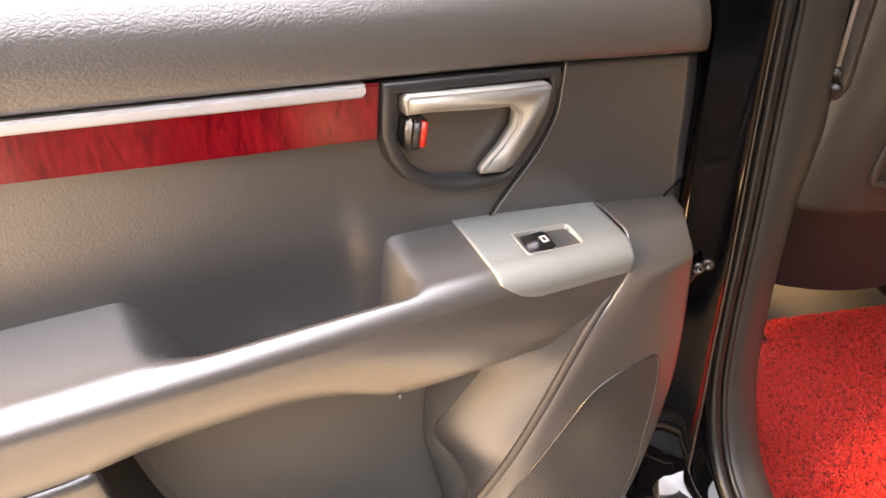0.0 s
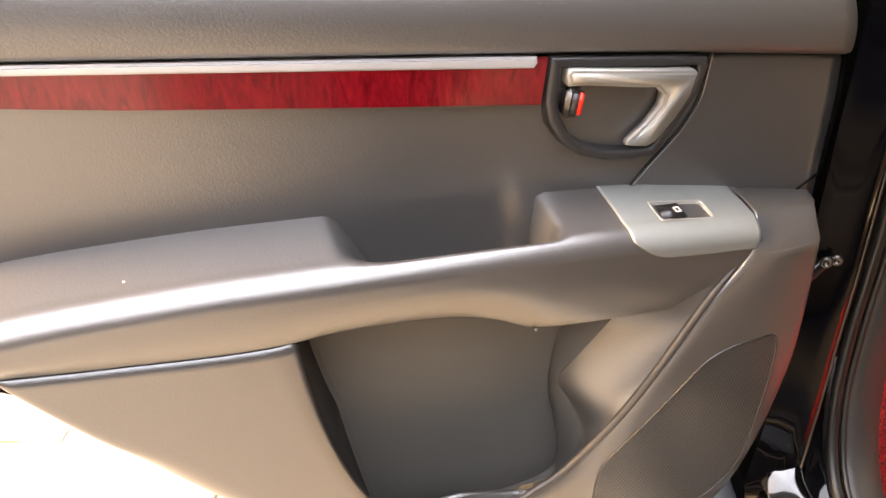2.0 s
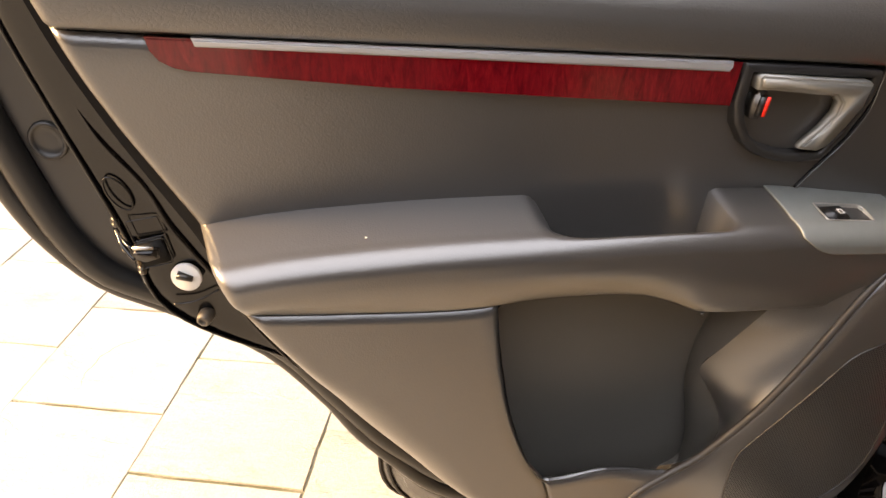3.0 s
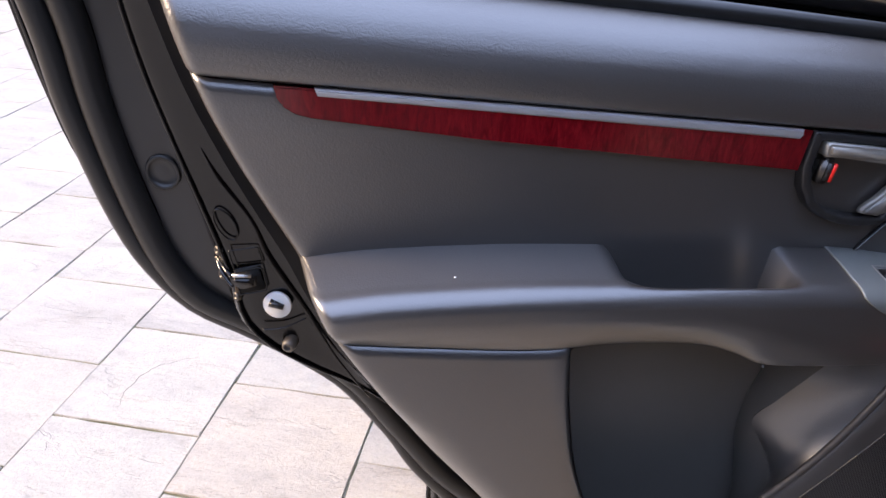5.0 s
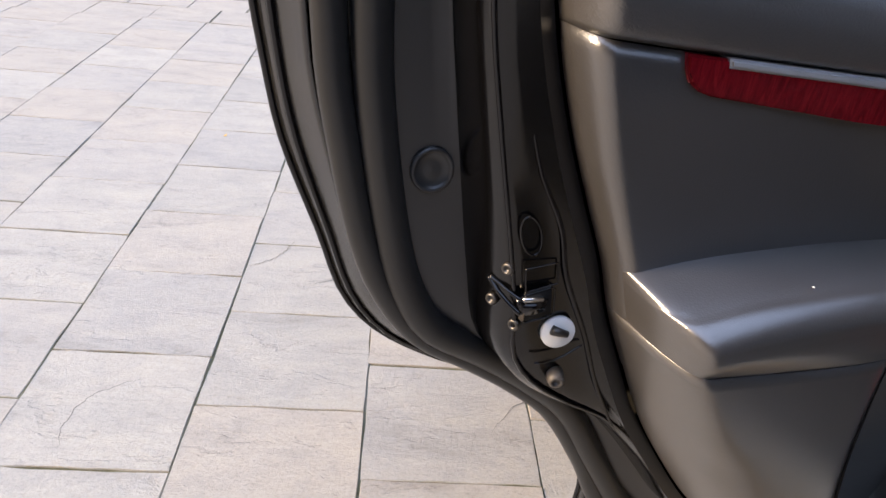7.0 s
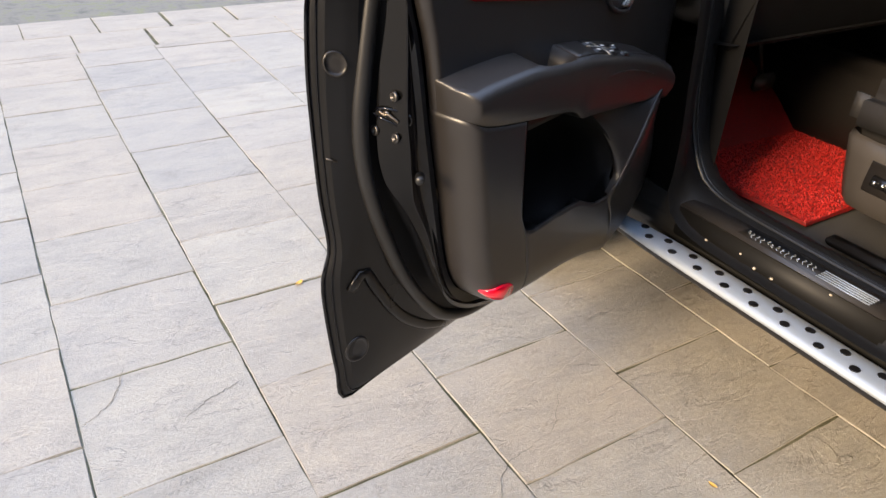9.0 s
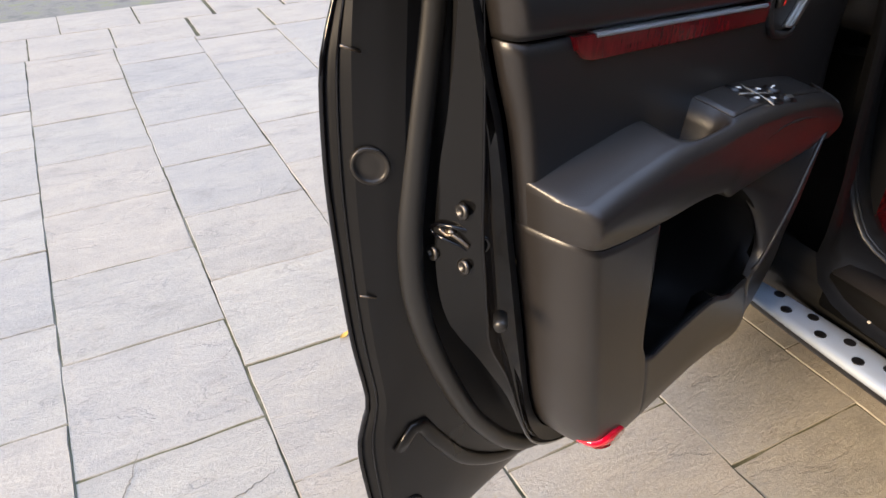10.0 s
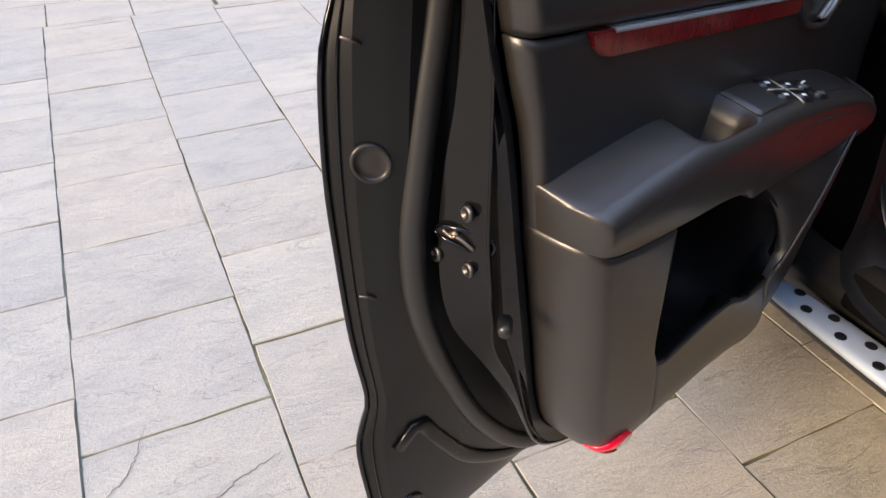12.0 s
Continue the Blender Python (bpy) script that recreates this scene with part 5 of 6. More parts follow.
# added dome where pillar meets sill, outlined and tilted for a sky reflection
M_GLOSS, _nt, _b = material("black with raised gloss", (0.003, 0.003, 0.0035), 0.09, coat=1.0, spec=0.8)
foot_out = Vector((-0.32, -0.64, 0.70)).normalized()
foot_up = (Vector((0, 0, 1)) - foot_out * foot_out.z).normalized()
foot_o = pline([(-0.0285, 0.0122), (-0.0135, 0.0250), (-0.0070, 0.0400), (0.0040, 0.0340), (0.0180, 0.0095), (0.0376, -0.0182), (0.0094, -0.0290), (-0.0085, -0.0280), (-0.0215, -0.0199)], 48, True)
rings = [(k, -0.0035 * (1 - k * k)) for k in (0.02, 0.2, 0.4, 0.6, 0.8, 0.94, 1.0)] + [(1.03, 0.0015), (1.05, 0.006), (1.06, 0.035)]
foot = part("sky_glint_dome", grid([[Vector((x * k, y, z * k)) for x, z in foot_o + foot_o[:1]] for k, y in rings]), M_GLOSS, car, "added gloss dome that mirrors the sky at the pillar's foot")
foot_m = Matrix((-foot_out.cross(foot_up), -foot_out, foot_up)).transposed().to_4x4()
foot_m.translation = (0.4355, 0.5970, 0.5578)
foot.matrix_basis = foot_m

# door check strap with its two bolts on the pillar face
strap = part("check_strap", tube([Vector((0.350, 0.600, 0.878)), Vector((0.385, 0.617, 0.893)), Vector((0.402, 0.6235, 0.9080)), Vector((0.416, 0.628, 0.9095))], lambda t: 0.0085 - 0.003 * t, 10, squash=0.5), M_BLACKPL, car, "black door check strap")
for centre, r_ in (((0.4000, 0.6185, 0.9115), 0.0064), ((0.4135, 0.6240, 0.9105), 0.0062)):
    screw(centre, (-0.3, -0.93, 0.2), strap, "strap_bolt", r_)

# outer sill under the openings, and the skins that close the body
part("sill", grid([[Vector((x, y, z)) for y in np.linspace(-0.6, 1.85, 12)] for x, z in ((0.54, 0.28), (0.485, 0.34), (0.446, 0.395), (0.436, 0.425), (0.440, 0.455), (0.452, 0.462), (0.458, 0.470), (0.462, 0.500), (0.475, 0.508))]), M_RUBBER, car, "black painted sill, dusty")
for x, z in ((0.437, 0.447), (0.455, 0.466)):
    part("sill_strip", tube([Vector((x, y, z)) for y in np.linspace(-0.6, 1.8, 10)], 0.006, 8), M_RUBBER, car)
part("pillar_skin", grid([[Vector((x, y, z)) for z in (0.42, 0.8, 1.1, 1.4, 1.66)] for x, y in ((0.34, 0.665), (0.335, 0.72), (0.335, 0.80), (0.34, 0.86))]), M_PAINT, car)
part("front_wing", grid([[Vector((0.34 + 0.02 * max(0, (y - 2.3)) ** 2 + max(0, z - 0.9) ** 2 * 0.3, y, z)) for y in np.linspace(1.72, 2.9, 10)] for z in (0.4, 0.6, 0.8, 0.95, 1.05)]), M_PAINT, car)
part("bonnet", grid([[Vector((x, y, 1.06 - 0.03 * (y - 1.7) - 0.06 * ((x - 1.2) / 0.85) ** 2)) for y in np.linspace(1.7, 2.9, 8)] for x in np.linspace(0.35, 2.05, 10)]), M_PAINT, car)
part("nose", grid([[Vector((x, 2.9 + 0.16 * (1 - abs((x - 1.2) / 0.85) ** 2.5) - 0.22 * max(0, z - 0.8) ** 1.4, z)) for x in np.linspace(0.35, 2.05, 16)] for z in (0.3, 0.45, 0.6, 0.75, 0.9, 0.98, 1.02)]), M_PAINT, car)
part("roof", grid([[Vector((x, y, 1.71 - 0.07 * abs((x - 1.2) / 0.7) ** 3 - 0.05 * abs((y - 0.1) / 1.5) ** 3)) for y in np.linspace(-1.62, 1.36, 16)] for x in np.linspace(0.5, 1.9, 16)]), M_PAINT, car)
part("far_side", grid([[Vector((2.05, y, z)) for y in np.linspace(-1.7, 2.9, 6)] for z in (0.3, 0.7, 1.05)]), M_TRIM_DARK, car)
part("side_glass", grid([[Vector((2.05 - 0.15 * max(0, z - 1.05), y, z)) for y in np.linspace(-1.65, 1.4, 6)] for z in (1.05, 1.35, 1.66)]), M_GLASS, car, "tinted side windows")
part("tail", grid([[Vector((x, -1.78 + 0.14 * abs((x - 1.2) / 0.85) ** 3 + 0.10 * max(0, z - 1.0) ** 1.5, z)) for x in np.linspace(0.37, 2.04, 14)] for z in (0.3, 0.5, 0.8, 1.0, 1.15, 1.35, 1.5, 1.66)]), M_PAINT, car)
part("rear_quarter", grid([[Vector((0.36 + 0.12 * max(0, z - 1.0), y, z)) for y in np.linspace(-1.65, -0.36, 8)] for z in (0.4, 0.7, 1.0, 1.3, 1.66)]), M_PAINT, car)
part("firewall", grid([[Vector((x, 2.15 - 0.25 * max(0, z - 0.8), z)) for x in (0.45, 2.05)] for z in (0.35, 0.8, 1.1)]), M_CARPET, car)
part("cabin_floor", block(0.5, 2.05, -1.6, 2.2, 0.36, 0.415), M_CARPET, car, flat=True)
part("tunnel", block(1.36, 1.55, -0.6, 2.1, 0.40, 0.72, 0.04), M_TRIM_DARK, car)
part("dashboard", block(0.55, 2.0, 1.62, 2.12, 0.86, 1.12, 0.06, 3), M_TRIM_DARK, car)
# near-black on these three panels stands in for shade below the dashboard
part("kick_panel", grid([[Vector((0.56 + 0.05 * k, 1.58 + 0.18 * k, z)) for z in (0.42, 0.7, 1.0, 1.15)] for k in range(4)]), M_MATT, car)
part("lower_dash", grid([[Vector((x, 1.60 + 0.12 * k, 0.90 - 0.02 * k)) for x in (0.54, 0.8, 1.5)] for k in range(4)]), M_MATT, car)

part("knee_panel", grid([[Vector((x, 1.52 + 0.10 * k, 1.16 - 0.20 * k - 0.05 * k * k)) for x in (0.56, 0.9, 1.3, 1.6)] for k in (0, 0.4, 0.8, 1.1)]), M_MATT, car, "panel under the dashboard with cabin shade in its colour")
part("windscreen", grid([[Vector((x, 1.36 + 0.66 * k, 1.665 - 0.575 * k - 0.04 * ((x - 1.2) / 0.75) ** 2)) for x in np.linspace(0.5, 1.9, 8)] for k in (0, 0.5, 1)]), M_GLASS, car, "tinted windscreen")
for x_ in (0.47, 1.93):
    for y_ in (-0.95, 1.98 + 0.3):
        tyre = part("wheel", lathe([(0.17, -0.10), (0.30, -0.11), (0.345, -0.085), (0.35, 0.0), (0.345, 0.085), (0.30, 0.11), (0.17, 0.10)], (x_, y_, 0.35), (1, 0, 0), 32), M_RUBBER, car, "black car wheel")
# sill scuff plate with worn lettering bars
scuff = part("scuff_plate", block(0.408, 0.512, 1.0, 1.54, 0.528, 0.537, 0.004, 3), M_TRIM_DARK, car, "dark scuff plate on the sill")
part("scuff_base", block(0.418, 0.518, 0.99, 1.55, 0.440, 0.529, 0.006), M_MATT, scuff)
part("scuff_inlay", block(0.420, 0.468, 1.035, 1.37, 0.5365, 0.5376, 0.0006), M_BEZEL, scuff, "brushed inlay on the scuff plate")
for k in range(5):
    part("inlay_bar", block(0.423 + 0.0088 * k, 0.4285 + 0.0088 * k, 1.042, 1.165, 0.5374, 0.5382, 0.0003), M_STEP, scuff, "bright worn bars on the scuff plate")
stroke_rng = random.Random(5)
for k in range(14):
    y_, h_ = 1.182 + 0.0132 * k, stroke_rng.uniform(0.006, 0.014)
    tall = stroke_rng.uniform(-0.005, 0.005)
    part("worn_stroke", tube(spline([(0.444 + tall - h_, y_ - 0.003, 0.5376), (0.442 + tall, y_ + 0.004, 0.5379), (0.446 + tall + h_ * 0.4, y_ + 0.001, 0.5379), (0.444 + tall + h_, y_ + 0.007, 0.5376)], 10), 0.0010, 6), M_STEP, scuff)

# running board with rubber-studded holes
board = thing("running_board", pose(0, 0, 0), "silver aluminium side step with black round studs", "side step")
BOARD = [(0.3345, 0.418), (0.3325, 0.423), (0.3340, 0.4290), (0.3385, 0.4330), (0.3460, 0.4355), (0.362, 0.4362), (0.405, 0.4362), (0.411, 0.434), (0.414, 0.428), (0.414, 0.40)]


def taper(x, y):
    """The step narrows from both edges towards its rounded front end."""
    return x + max(0, (y - 1.40) / 0.23) ** 2 * (0.007 if x < 0.37 else -0.015)


rows = [[Vector((taper(x, y), y, z)) for x, z in BOARD] for y in np.linspace(-0.7, 1.68, 40)]
part("step_plate", grid(rows, closed_v=True, caps=True), M_STEP, board, "brushed silver step plate")
part("step_underside", grid([[Vector((taper(x, y), y, z)) for x, z in ((0.3350, 0.4185), (0.3345, 0.412), (0.338, 0.404), (0.36, 0.392), (0.42, 0.385), (0.45, 0.40))] for y in np.linspace(-0.7, 1.68, 30)]), M_BLACKPL, board, "black plastic step body")
stud = None
for r, (x, y0) in enumerate(((0.3865, 1.611), (0.3555, 1.570))):
    for k in range(26):
        y = y0 - 0.0827 * k
        p = part("stud", lathe([(0.0112, -0.002), (0.0112, 0.0004), (0.0105, 0.0009), (0.009, 0.0006), (0, 0.0006)], (0, 0, 0), (0, 0, 1), 18), M_BLACKPL, board) if stud is None else new("stud", stud.data)
        if stud is None:
            stud = p
        p.parent = board
        p.matrix_basis = pose(taper(x, y) if x < 0.37 else x, y, 0.4365)

# floor mats of red looped vinyl
mat_rng = random.Random(3)


def loop_mat(name, outline, z, label, count, near):
    mt = thing(name, pose(0, 0, 0), label, "floor mat", "red floor mats")
    bm = bmesh.new()
    f = bm.faces.new([bm.verts.new((x, y, z)) for x, y in outline])
    ext = bmesh.ops.extrude_face_region(bm, geom=[f])
    for v in ext["geom"]:
        if isinstance(v, bmesh.types.BMVert):
            v.co.z = z - 0.012
    part("backing", bm, M_MAT, mt, "dense red mat", flat=True)
    vs, fs = [], []
    xs, ys = [p[0] for p in outline], [p[1] for p in outline]
    made = 0
    while made < count:
        x, y = mat_rng.uniform(*near[0]), mat_rng.uniform(*near[1])
        if not in_poly(x, y, outline):
            continue
        made += 1
        an, l, w, h = mat_rng.uniform(0, math.pi), mat_rng.uniform(0.0025, 0.0055), 0.00075, mat_rng.uniform(0.002, 0.007)
        dx, dy = math.cos(an), math.sin(an)
        b0 = len(vs)
        for t, zz in ((-1, 0.0), (-0.5, h * 0.8), (0.0, h), (0.5, h * 0.8), (1, 0.0)):
            px, py = x + dx * l * t + dy * 0.0015 * t * t, y + dy * l * t - dx * 0.0015 * t * t
            vs += [(px - dy * w, py + dx * w, z + zz), (px + dy * w, py - dx * w, z + zz)]
        fs += [(b0 + 2 * k, b0 + 2 * k + 1, b0 + 2 * k + 3, b0 + 2 * k + 2) for k in range(4)]
    me = bpy.data.meshes.new("carpet")
    me.from_pydata(vs, [], fs)
    me.materials.append(M_LOOP)
    lo = new("carpet", me)
    lo.parent = mt
    tagged(lo, "curly red vinyl loops", kind="stuff")
    return mt


def loop_red():
    m, nt, b = material("red vinyl loop", (0.6, 0.02, 0.013), 0.55, spec=0.3)
    g = nt.nodes.new("ShaderNodeNewGeometry")
    nt.links.new(ramp(nt, g.outputs["Random Per Island"], [(0.0, (0.02, 0.002, 0.002)), (0.12, (0.06, 0.003, 0.003)), (0.17, (0.39, 0.013, 0.011)), (1.0, (0.60, 0.032, 0.024))]), b.inputs["Base Color"])
    return m


M_LOOP = loop_red()
loop_mat("rear_floor_mat", [(0.575, 0.50), (1.10, 0.52), (1.12, 0.990), (0.76, 0.990), (0.70, 0.95), (0.66, 0.85), (0.60, 0.62), (0.575, 0.55)], 0.452, "bright red looped vinyl mat in the rear footwell", 46000, ((0.57, 1.12), (0.50, 1.0)))
loop_mat("front_floor_mat", [(0.80, 1.42), (1.45, 1.42), (1.45, 2.14), (0.80, 2.14), (0.78, 1.75)], 0.440, "red looped vinyl mat in the front footwell", 26000, ((0.78, 1.4), (1.42, 2.1)))

toe = bpy.data.objects["front_floor_mat"]
part("toe_section", grid([[Vector((x, 1.86 + 0.26 * k, 0.4405 + 0.19 * k + 0.02 * math.sin(k * math.pi))) for x in np.linspace(0.72, 1.35, 8)] for k in np.linspace(0, 1, 8)]), M_MAT, toe)

# driver's seat
seat = new("driver_seat")
seat.parent = car
tagged(seat, "dark leather front seat with brown-grey side trim")


def soft_box(x0, x1, y0, y1, z0, z1, r, seg=4):
    return block(x0, x1, y0, y1, z0, z1, r, seg)


part("cushion", soft_box(0.715, 1.15, 0.98, 1.40, 0.70, 0.865, 0.075, 8), M_CLOTH, seat, "black leather seat cushion")
part("side_bolster", soft_box(0.703, 0.80, 1.0, 1.385, 0.725, 0.875, 0.045, 6), M_CLOTH, seat)
part("side_trim", grid([[Vector((x + 0.012 * max(0, (0.6 - z) / 0.025) ** 2 + 0.02 * max(0, (z - 0.73) / 0.015) ** 2, y - 0.22 * (0.745 - z) * max(0, (y - 1.1) / 0.27), z)) for y, x in ((0.94, 0.715), (1.05, 0.702), (1.18, 0.697), (1.28, 0.700), (1.335, 0.710), (1.365, 0.735), (1.372, 0.8))] for z in (0.575, 0.582, 0.62, 0.70, 0.735, 0.745)]), M_SEATPL, seat, "brown-grey moulded seat side trim")
part("switch_recess", tube([Vector((0.699, 1.11, 0.665)), Vector((0.699, 1.27, 0.672))], 0.038, 20, squash=0.12, up=Vector((1, 0, 0))), M_TRIM_DARK, seat)
part("seat_switch", tube([Vector((0.692, 1.19, 0.666)), Vector((0.692, 1.25, 0.669))], 0.014, 12, squash=0.8, up=Vector((1, 0, 0))), M_BLACKPL, seat, "black seat position switch")
for k in range(3):
    part("switch_glint", block(0.677, 0.681, 1.195 + 0.02 * k, 1.205 + 0.02 * k, 0.662, 0.674, 0.001), M_STEEL, seat)
tilt = part("backrest_switch", tube([Vector((0.692, 1.135, 0.650)), Vector((0.692, 1.14, 0.682))], 0.012, 12, squash=0.8, up=Vector((1, 0, 0))), M_BLACKPL, seat, "black backrest switch")
part("switch_glint", block(0.678, 0.682, 1.132, 1.142, 0.662, 0.674, 0.001), M_STEEL, seat)
part("backrest", grid([[Vector((x, y0 - 0.22 * (z - 0.6), z)) for x, y0 in ((0.72, 1.02), (0.705, 0.98), (0.72, 0.93), (0.78, 0.90), (0.94, 0.885), (1.09, 0.90), (1.15, 0.93), (1.165, 0.98), (1.15, 1.02))] for z in (0.775, 0.79, 0.85, 0.95, 1.08, 1.2, 1.27, 1.30)], caps=True), M_SEATPL, seat, "brown-grey hard seat back")
part("back_valance", grid([[Vector((x, 0.905 + 0.10 * ((x - 0.93) / 0.23) ** 2 + 0.12 * (0.77 - z), z)) for x in np.linspace(0.70, 1.16, 14)] for z in (0.56, 0.58, 0.66, 0.74, 0.772)]), M_CLOTH, seat, "dark skirt below the seat back")
part("seat_rail", block(0.74, 0.78, 0.93, 1.33, 0.44, 0.462, 0.006), M_BLACKPL, seat)
part("seat_rail", block(1.08, 1.12, 0.93, 1.45, 0.44, 0.50, 0.006), M_BLACKPL, seat)
frame_pts = pline([(0.80, 0.84), (0.775, 0.87), (0.775, 0.95), (0.79, 1.06), (0.83, 1.10), (1.04, 1.10), (1.08, 1.06), (1.085, 0.95), (1.08, 0.86), (1.05, 0.835)], 50, True)


def back_y(x, z):
    return 0.885 - 0.22 * (z - 0.6) + 0.03 * ((x - 0.94) / 0.2) ** 2 - 0.009


net = part("net_frame", tube([Vector((x, back_y(x, z), z)) for x, z in frame_pts], 0.006, 8, closed=True), M_SEATPL, seat, "raised net pocket frame")
vs, fs = [], []
for i in range(20):
    for j in range(24):
        x, z = 0.775 + 0.0155 * i + (0.0078 if j % 2 else 0), 0.842 + 0.0108 * j
        if not in_poly(x, z, frame_pts):
            continue
        b0 = len(vs)
        for k in range(8):
            a, rr = k * math.tau / 8, (0.0075 if k % 2 == 0 else 0.0066)
            for q in (1.0, 0.78):
                vs.append((x + rr * q * math.cos(a), back_y(x, z) - 0.001, z + rr * 0.8 * q * math.sin(a)))
        fs += [(b0 + 2 * k, b0 + 2 * k + 1, b0 + (2 * k + 3) % 16, b0 + (2 * k + 2) % 16) for k in range(8)]
me = bpy.data.meshes.new("net")
me.from_pydata(vs, [], fs)
me.materials.append(M_SEATPL)
nt_ob = new("net", me)
nt_ob.parent = seat
tagged(nt_ob, "knotted string net", kind="stuff")

bench = part("rear_bench", soft_box(0.63, 1.92, -0.72, 0.10, 0.42, 0.84, 0.06, 4), M_CLOTH, car, "dark rear bench")
part("bench_back", soft_box(0.63, 1.92, -0.95, -0.70, 0.70, 1.34, 0.06, 4), M_CLOTH, bench)

# seat belt height slot on the pillar trim, yellow-capped connector by the floor
slot_o = pline([(0.0, -0.030), (0.018, -0.026), (0.025, -0.012), (0.026, 0.06), (0.030, 0.45), (-0.018, 0.45), (-0.024, 0.06), (-0.025, -0.012), (-0.018, -0.026)], 60, True)
slot = part("belt_slot", slab(slot_o, -0.003, 0.008, 0.0015), M_PILLAR, car, "belt adjuster channel")
slot.matrix_basis = pose(0.592, 0.762, 1.052, 3, 0, -65)
for x_ in (-0.006, 0.013):
    part("belt_rail", tube([Vector((x_, -0.0065, 0.015)), Vector((x_ + 0.003, -0.0065, 0.44))], 0.0028, 8), M_ALU, slot, "bright belt guide rail")
# near-black bar between the rails, for the groove's shade
part("belt_groove", tube([Vector((0.0035, -0.0055, 0.015)), Vector((0.006, -0.0055, 0.44))], 0.0045, 8), M_RECESS_SHADE, slot)
part("belt_button", block(-0.010, 0.019, -0.010, -0.002, 0.000, 0.012, 0.003, 3), M_BEZEL, slot)
part("belt_button", block(0.004, 0.024, -0.011, -0.002, -0.014, -0.005, 0.002, 2), M_BEZEL, slot)
part("belt_label", block(-0.008, 0.001, -0.0052, -0.0036, -0.014, -0.006), M_WHITE, slot, "tiny white label", flat=True)
part("wiring_connector", block(0.686, 0.712, 0.885, 0.905, 0.592, 0.622, 0.005, 2), M_YELLOW, seat, "yellow wiring connector")
part("wiring_loom", tube(spline([(0.675, 0.86, 0.64), (0.668, 0.865, 0.60), (0.672, 0.87, 0.55), (0.69, 0.88, 0.47)], 14), 0.009, 8), M_BLACKPL, seat)

# pedals
pedals = thing("brake_pedal", pose(0, 0, 0), "grey rubber brake pedal under the dark dashboard", "pedal")
part("pedal_pad", block(1.15, 1.25, 1.92, 1.945, 0.59, 0.645, 0.008, 3), M_SEATPL, pedals)
part("pedal_arm", tube([Vector((1.20, 1.945, 0.62)), Vector((1.21, 2.0, 0.75)), Vector((1.21, 2.04, 0.9))], 0.01, 8), M_BLACKPL, pedals)

# grit on the sill
grit_rng = random.Random(11)
M_GRIT = mottled("pale grit", [(0.3, (0.35, 0.3, 0.24)), (0.7, (0.6, 0.55, 0.47))], 400, 0.9, 0.001)
for c_, size in zip([(0.415, 1.299, 0.477), (0.415, 1.251, 0.477), (0.413, 1.441, 0.478), (0.415, 1.116, 0.518), (0.415, 1.343, 0.493)], (0.0042, 0.004, 0.0036, 0.0034, 0.003)):
    bm = bmesh.new()
    bmesh.ops.create_icosphere(bm, subdivisions=2, radius=size)
    for v in bm.verts:
        v.co *= grit_rng.uniform(0.78, 1.15)
        v.co.z *= 0.7
    g_ = part("pebble", bm, M_GRIT, None)
    g_.matrix_world = pose(c_[0], c_[1], c_[2] + size * 0.45)
    tagged(g_, "tiny pale pebble lying on the dusty sill", "pebble", "grit on the sill")


# ---- ground ----
LX, LP = 0.4365, 0.4190
ground = part("ground", grid([[Vector((x, y, -0.0035)) for x in (-60, 60)] for y in (-60, 5.975)]), M_JOINT, None)
tagged(ground, "dark mossy joints between stone pavers", "ground", kind="structure")
road = part("road", grid([[Vector((x, y, -0.004 - 0.002 * (y > 6))) for x in (-60, 60)] for y in (5.975, 200)]), M_ROAD, None)
tagged(road, "weathered grey tarmac beyond the paving", "road", kind="structure")
paving = new("pavement")
tagged(paving, "light grey slate pavers in staggered rows", "pavement", kind="structure")
rng = random.Random(7)


def paver_mesh(w, d, k):
    bm = bmesh.new()
    pts = []
    for (x0, y0), (x1, y1) in zip([(-w, -d), (w, -d), (w, d), (-w, d)], [(w, -d), (w, d), (-w, d), (-w, -d)]):
        for s in range(7):
            t = s / 7
            j = 0.0022
            pts.append((x0 + (x1 - x0) * t + rng.uniform(-j, j), y0 + (y1 - y0) * t + rng.uniform(-j, j)))
    low = [bm.verts.new((x, y, -0.03)) for x, y in pts]
    mid = [bm.verts.new((x, y, -0.003 + rng.uniform(-0.001, 0.001))) for x, y in pts]
    top = [bm.verts.new((x * 0.994, y * 0.994, 0.0 + rng.uniform(-0.0006, 0.0006))) for x, y in pts]
    n = len(pts)
    for a, b in ((low, mid), (mid, top)):
        for i in range(n):
            bm.faces.new((a[i], a[(i + 1) % n], b[(i + 1) % n], b[i]))
    bm.faces.new(top)
    bmesh.ops.recalc_face_normals(bm, faces=bm.faces)
    me = bpy.data.meshes.new("paver")
    bm.to_mesh(me)
    bm.free()
    me.materials.append(M_SLATE)
    return me


variants = [paver_mesh(LX / 2 - 0.0022, LP / 2 - 0.0024, k) for k in range(8)]
edge_variants = [paver_mesh(LX / 2 - 0.0026, 0.39 / 2 - 0.0026, k) for k in range(3)]
joined_v, joined_f = [], []


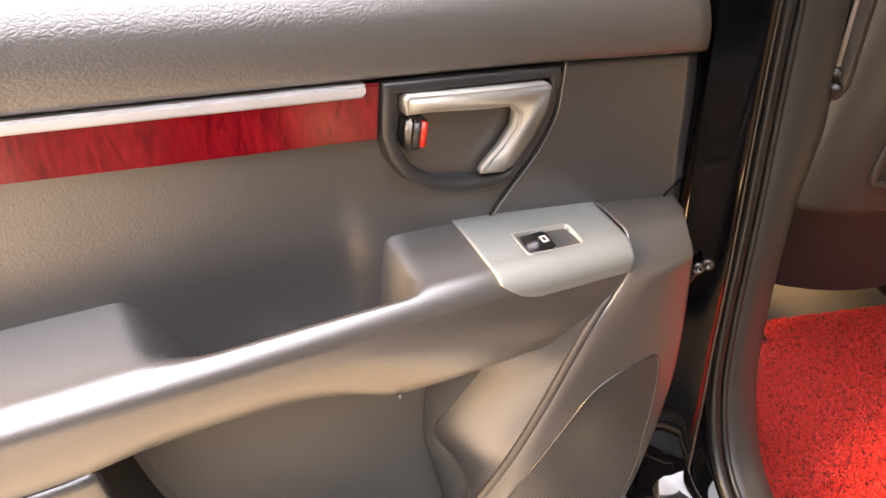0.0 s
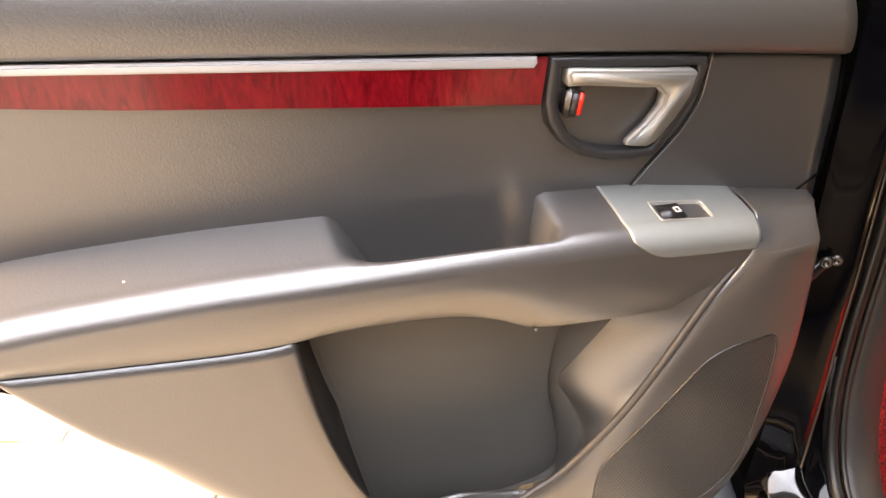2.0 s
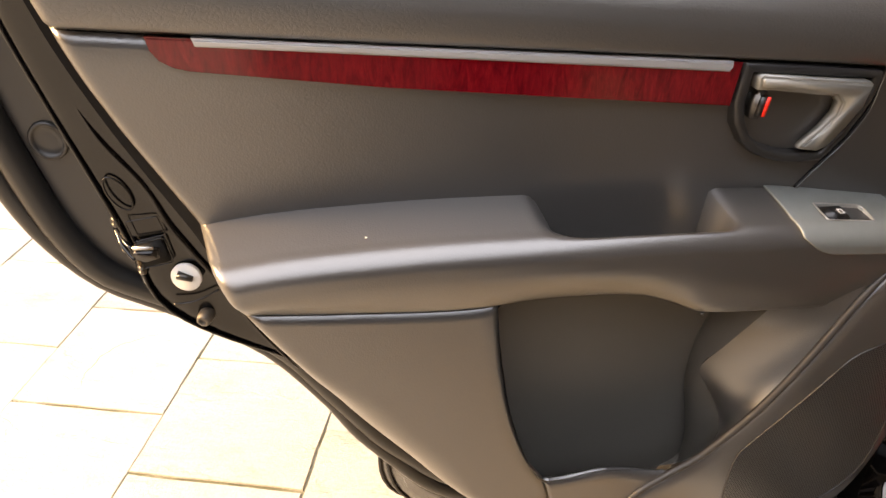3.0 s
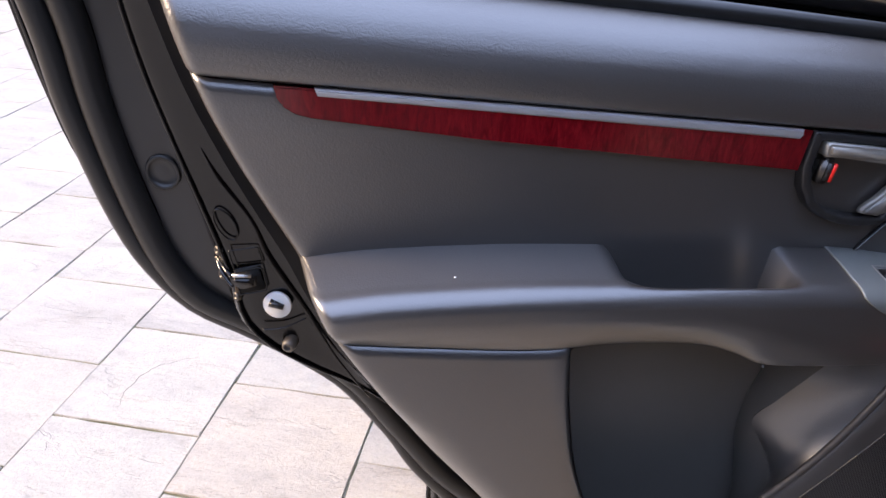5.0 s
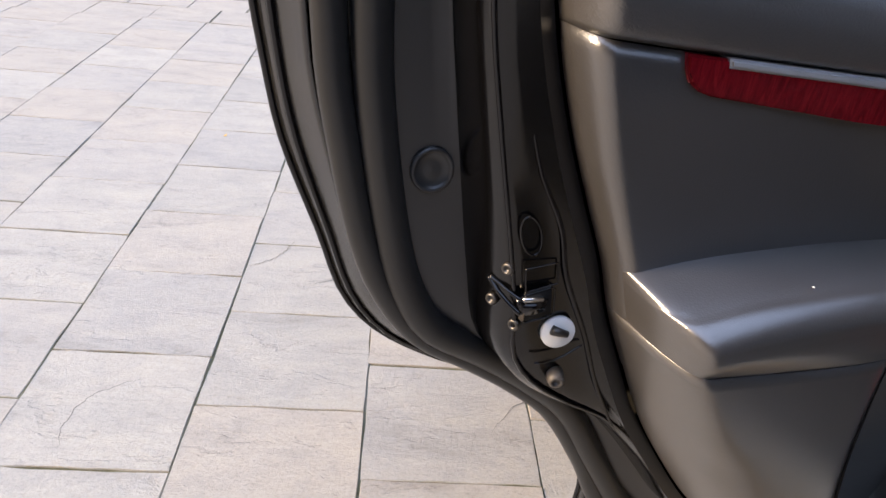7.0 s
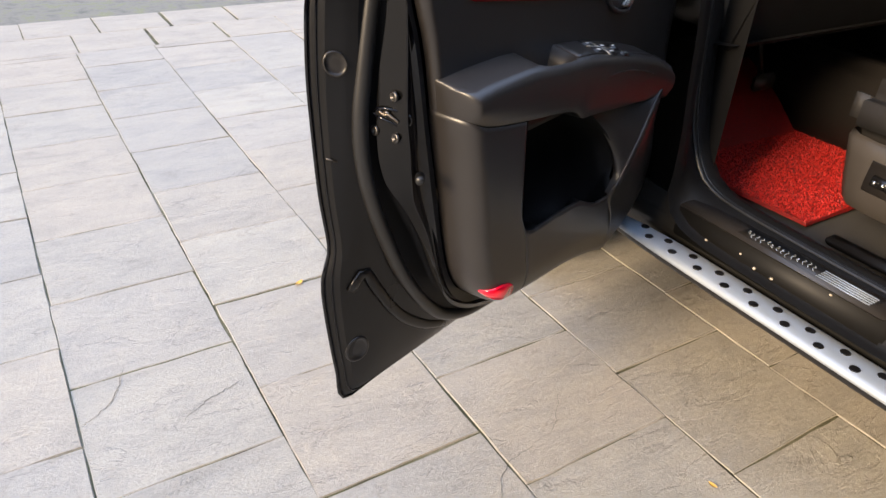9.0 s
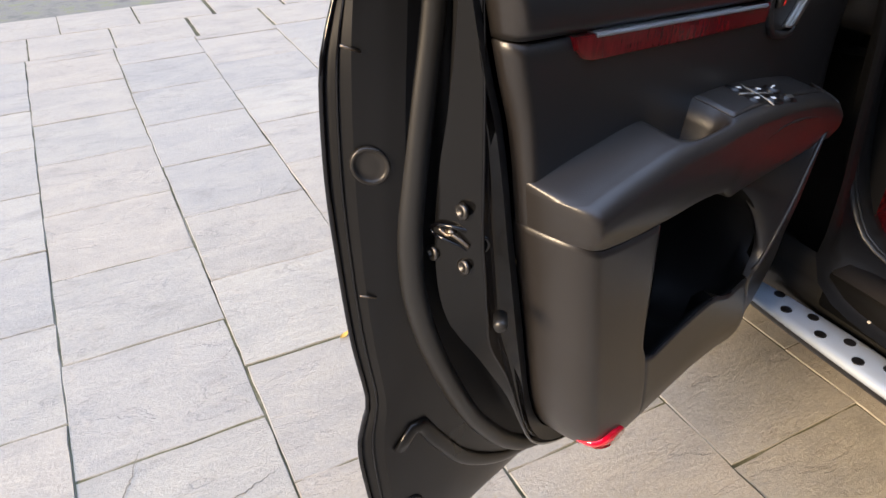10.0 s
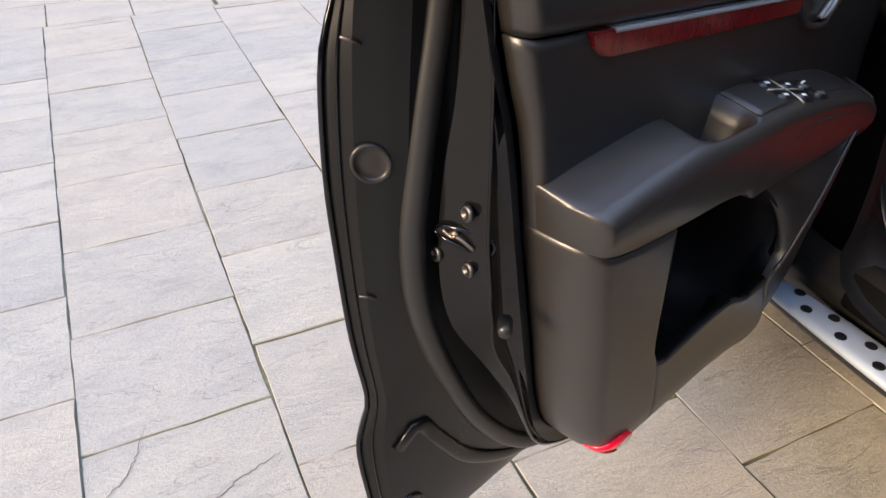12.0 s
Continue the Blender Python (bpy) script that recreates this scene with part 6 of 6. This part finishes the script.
def lay(x, y, choice, near, cut=1.0, wide=1.0):
    z, tx, ty = rng.uniform(-0.0015, 0.0015), rng.uniform(-0.25, 0.25), rng.uniform(-0.25, 0.25)
    m = pose(x + rng.uniform(-0.0015, 0.0015), y + rng.uniform(-0.002, 0.002), z, tx, ty, rng.choice((0, 180)) + rng.uniform(-0.25, 0.25)) @ Matrix.Diagonal((wide, cut, 1, 1))
    if near:
        p = new("paver", choice)
        p.parent = paving
        p.matrix_basis = m
    else:
        b0 = len(joined_v)
        joined_v.extend([tuple(m @ v.co) for v in choice.vertices])
        joined_f.extend([tuple(b0 + i for i in f.vertices) for f in choice.polygons])


LINES = {-2: -1.900, -1: -1.455, 0: -1.020, 1: -0.583, 2: -0.143, 3: 0.325, 4: 0.750}


def line_x(i):
    """Where the joint on the low side of column i runs."""
    return LINES.get(i, -1.027 + LX * i if i < 0 else -0.996 + LX * i)


for i in range(-12, 12):
    xc, wide = (line_x(i) + line_x(i + 1)) / 2, (line_x(i + 1) - line_x(i)) / LX
    phase = 1.127 if (i % 2) else 1.352
    for k in range(-8, 10):
        yc = phase + LP * (k + 0.5)
        cut = min(1.0, (5.19 - (yc - LP / 2)) / LP)
        if cut < 0.12:
            continue
        lay(xc, yc - LP / 2 * (1 - cut), rng.choice(variants), -7 <= i <= 4 and 0.2 < yc < 5.2, cut, wide)
    for r in range(2):
        lay(xc + (0.2 if r else 0.02), 5.19 + 0.39 * (r + 0.5), rng.choice(edge_variants), False)
for i in range(-36, 39):
    xc = (line_x(i) + line_x(i + 1)) / 2
    phase = 1.127 if (i % 2) else 1.352
    for k in range(-29, 10):
        if -12 <= i < 12 and k >= -8:
            continue
        yc = phase + LP * (k + 0.5)
        cut = min(1.0, (5.19 - (yc - LP / 2)) / LP)
        if cut >= 0.12:
            lay(xc, yc - LP / 2 * (1 - cut), rng.choice(variants), False, cut)
    if not -12 <= i < 12:
        for r in range(2):
            lay(xc + (0.2 if r else 0.02), 5.19 + 0.39 * (r + 0.5), rng.choice(edge_variants), False)
me = bpy.data.meshes.new("far_pavers")
me.from_pydata(joined_v, [], joined_f)
me.materials.append(M_SLATE)
far = new("far_pavers", me)
far.parent = paving
tagged(far, "more slate pavers further off", kind="stuff")

# hairline cracks across a few pavers
M_CRACK, _nt, _b = material("dirt in a crack", (0.14, 0.13, 0.11), 0.95)
for pts in (((-1.278, 1.148), (-1.309, 1.245), (-1.296, 1.344), (-1.240, 1.407), (-1.148, 1.458)), ((-1.02, 2.03), (-0.93, 2.10), (-0.88, 2.22)), ((-0.60, 2.02), (-0.72, 1.98), (-0.80, 1.93)), ((-0.25, 1.30), (-0.15, 1.42), (0.02, 1.46), (0.12, 1.56))):
    line = spline([(x, y, 0.0012) for x, y in pts], 30)
    crack_rng = random.Random(len(pts))
    line = [p + Vector((crack_rng.uniform(-0.004, 0.004), crack_rng.uniform(-0.004, 0.004), 0)) for p in line]
    part("paver_crack", tube(line, lambda t: 0.0012 * math.sin(math.pi * (0.08 + 0.84 * t)), 6, squash=0.5, up=Vector((0, 0, 1))), M_CRACK, paving, "thin dark crack in a slate paver")
# a few fallen leaves
M_LEAF, _nt, _b = material("dry yellow leaf", (0.62, 0.36, 0.07), 0.7)
for x, y, turn, size in ((-0.306, 2.375, 30, 0.017), (0.25, 1.13, 100, 0.012), (-1.33, 3.15, 70, 0.013)):
    lf = part("fallen_leaf", grid([[Vector((size * u, size * 0.45 * v * math.sin(math.pi * (u + 1) / 2) ** 0.8, 0.004 + 0.003 * u * u + 0.002 * abs(v))) for v in (-1, -0.5, 0, 0.5, 1)] for u in np.linspace(-1, 1, 11)]), M_LEAF, None)
    lf.matrix_world = pose(x, y, 0.0, 0, 0, turn)
    tagged(lf, "small dry yellow leaf lying on the pavers", "leaf", "fallen leaves")

# plain unseen walls, added: dark ones dim reflections, the west one warms them
M_WALL = mottled("dark surround for reflections", [(0.3, (0.045, 0.043, 0.040)), (0.7, (0.09, 0.085, 0.078))], 0.8, 0.9, 0.01)
M_WARM = mottled("warm brown surround for bounce", [(0.3, (0.32, 0.2, 0.12)), (0.7, (0.5, 0.33, 0.2))], 0.8, 0.9, 0.01)
for name, x0, x1, y0, y1, h in (("wall_west", -17.4, -17.0, -11, 30, 3.6), ("wall_south", -17, 16, -11.4, -11.0, 9), ("wall_east", 16.0, 16.4, -11, 30, 9), ("wall_north", -17, 16, 29.0, 29.4, 9)):
    w_ = part(name, block(x0, x1, y0, y1, -0.05, h), M_WARM if name == "wall_west" else M_WALL, None, flat=True)
    tagged(w_, "unseen added wall that shapes reflections and bounced light", "wall", kind="structure")
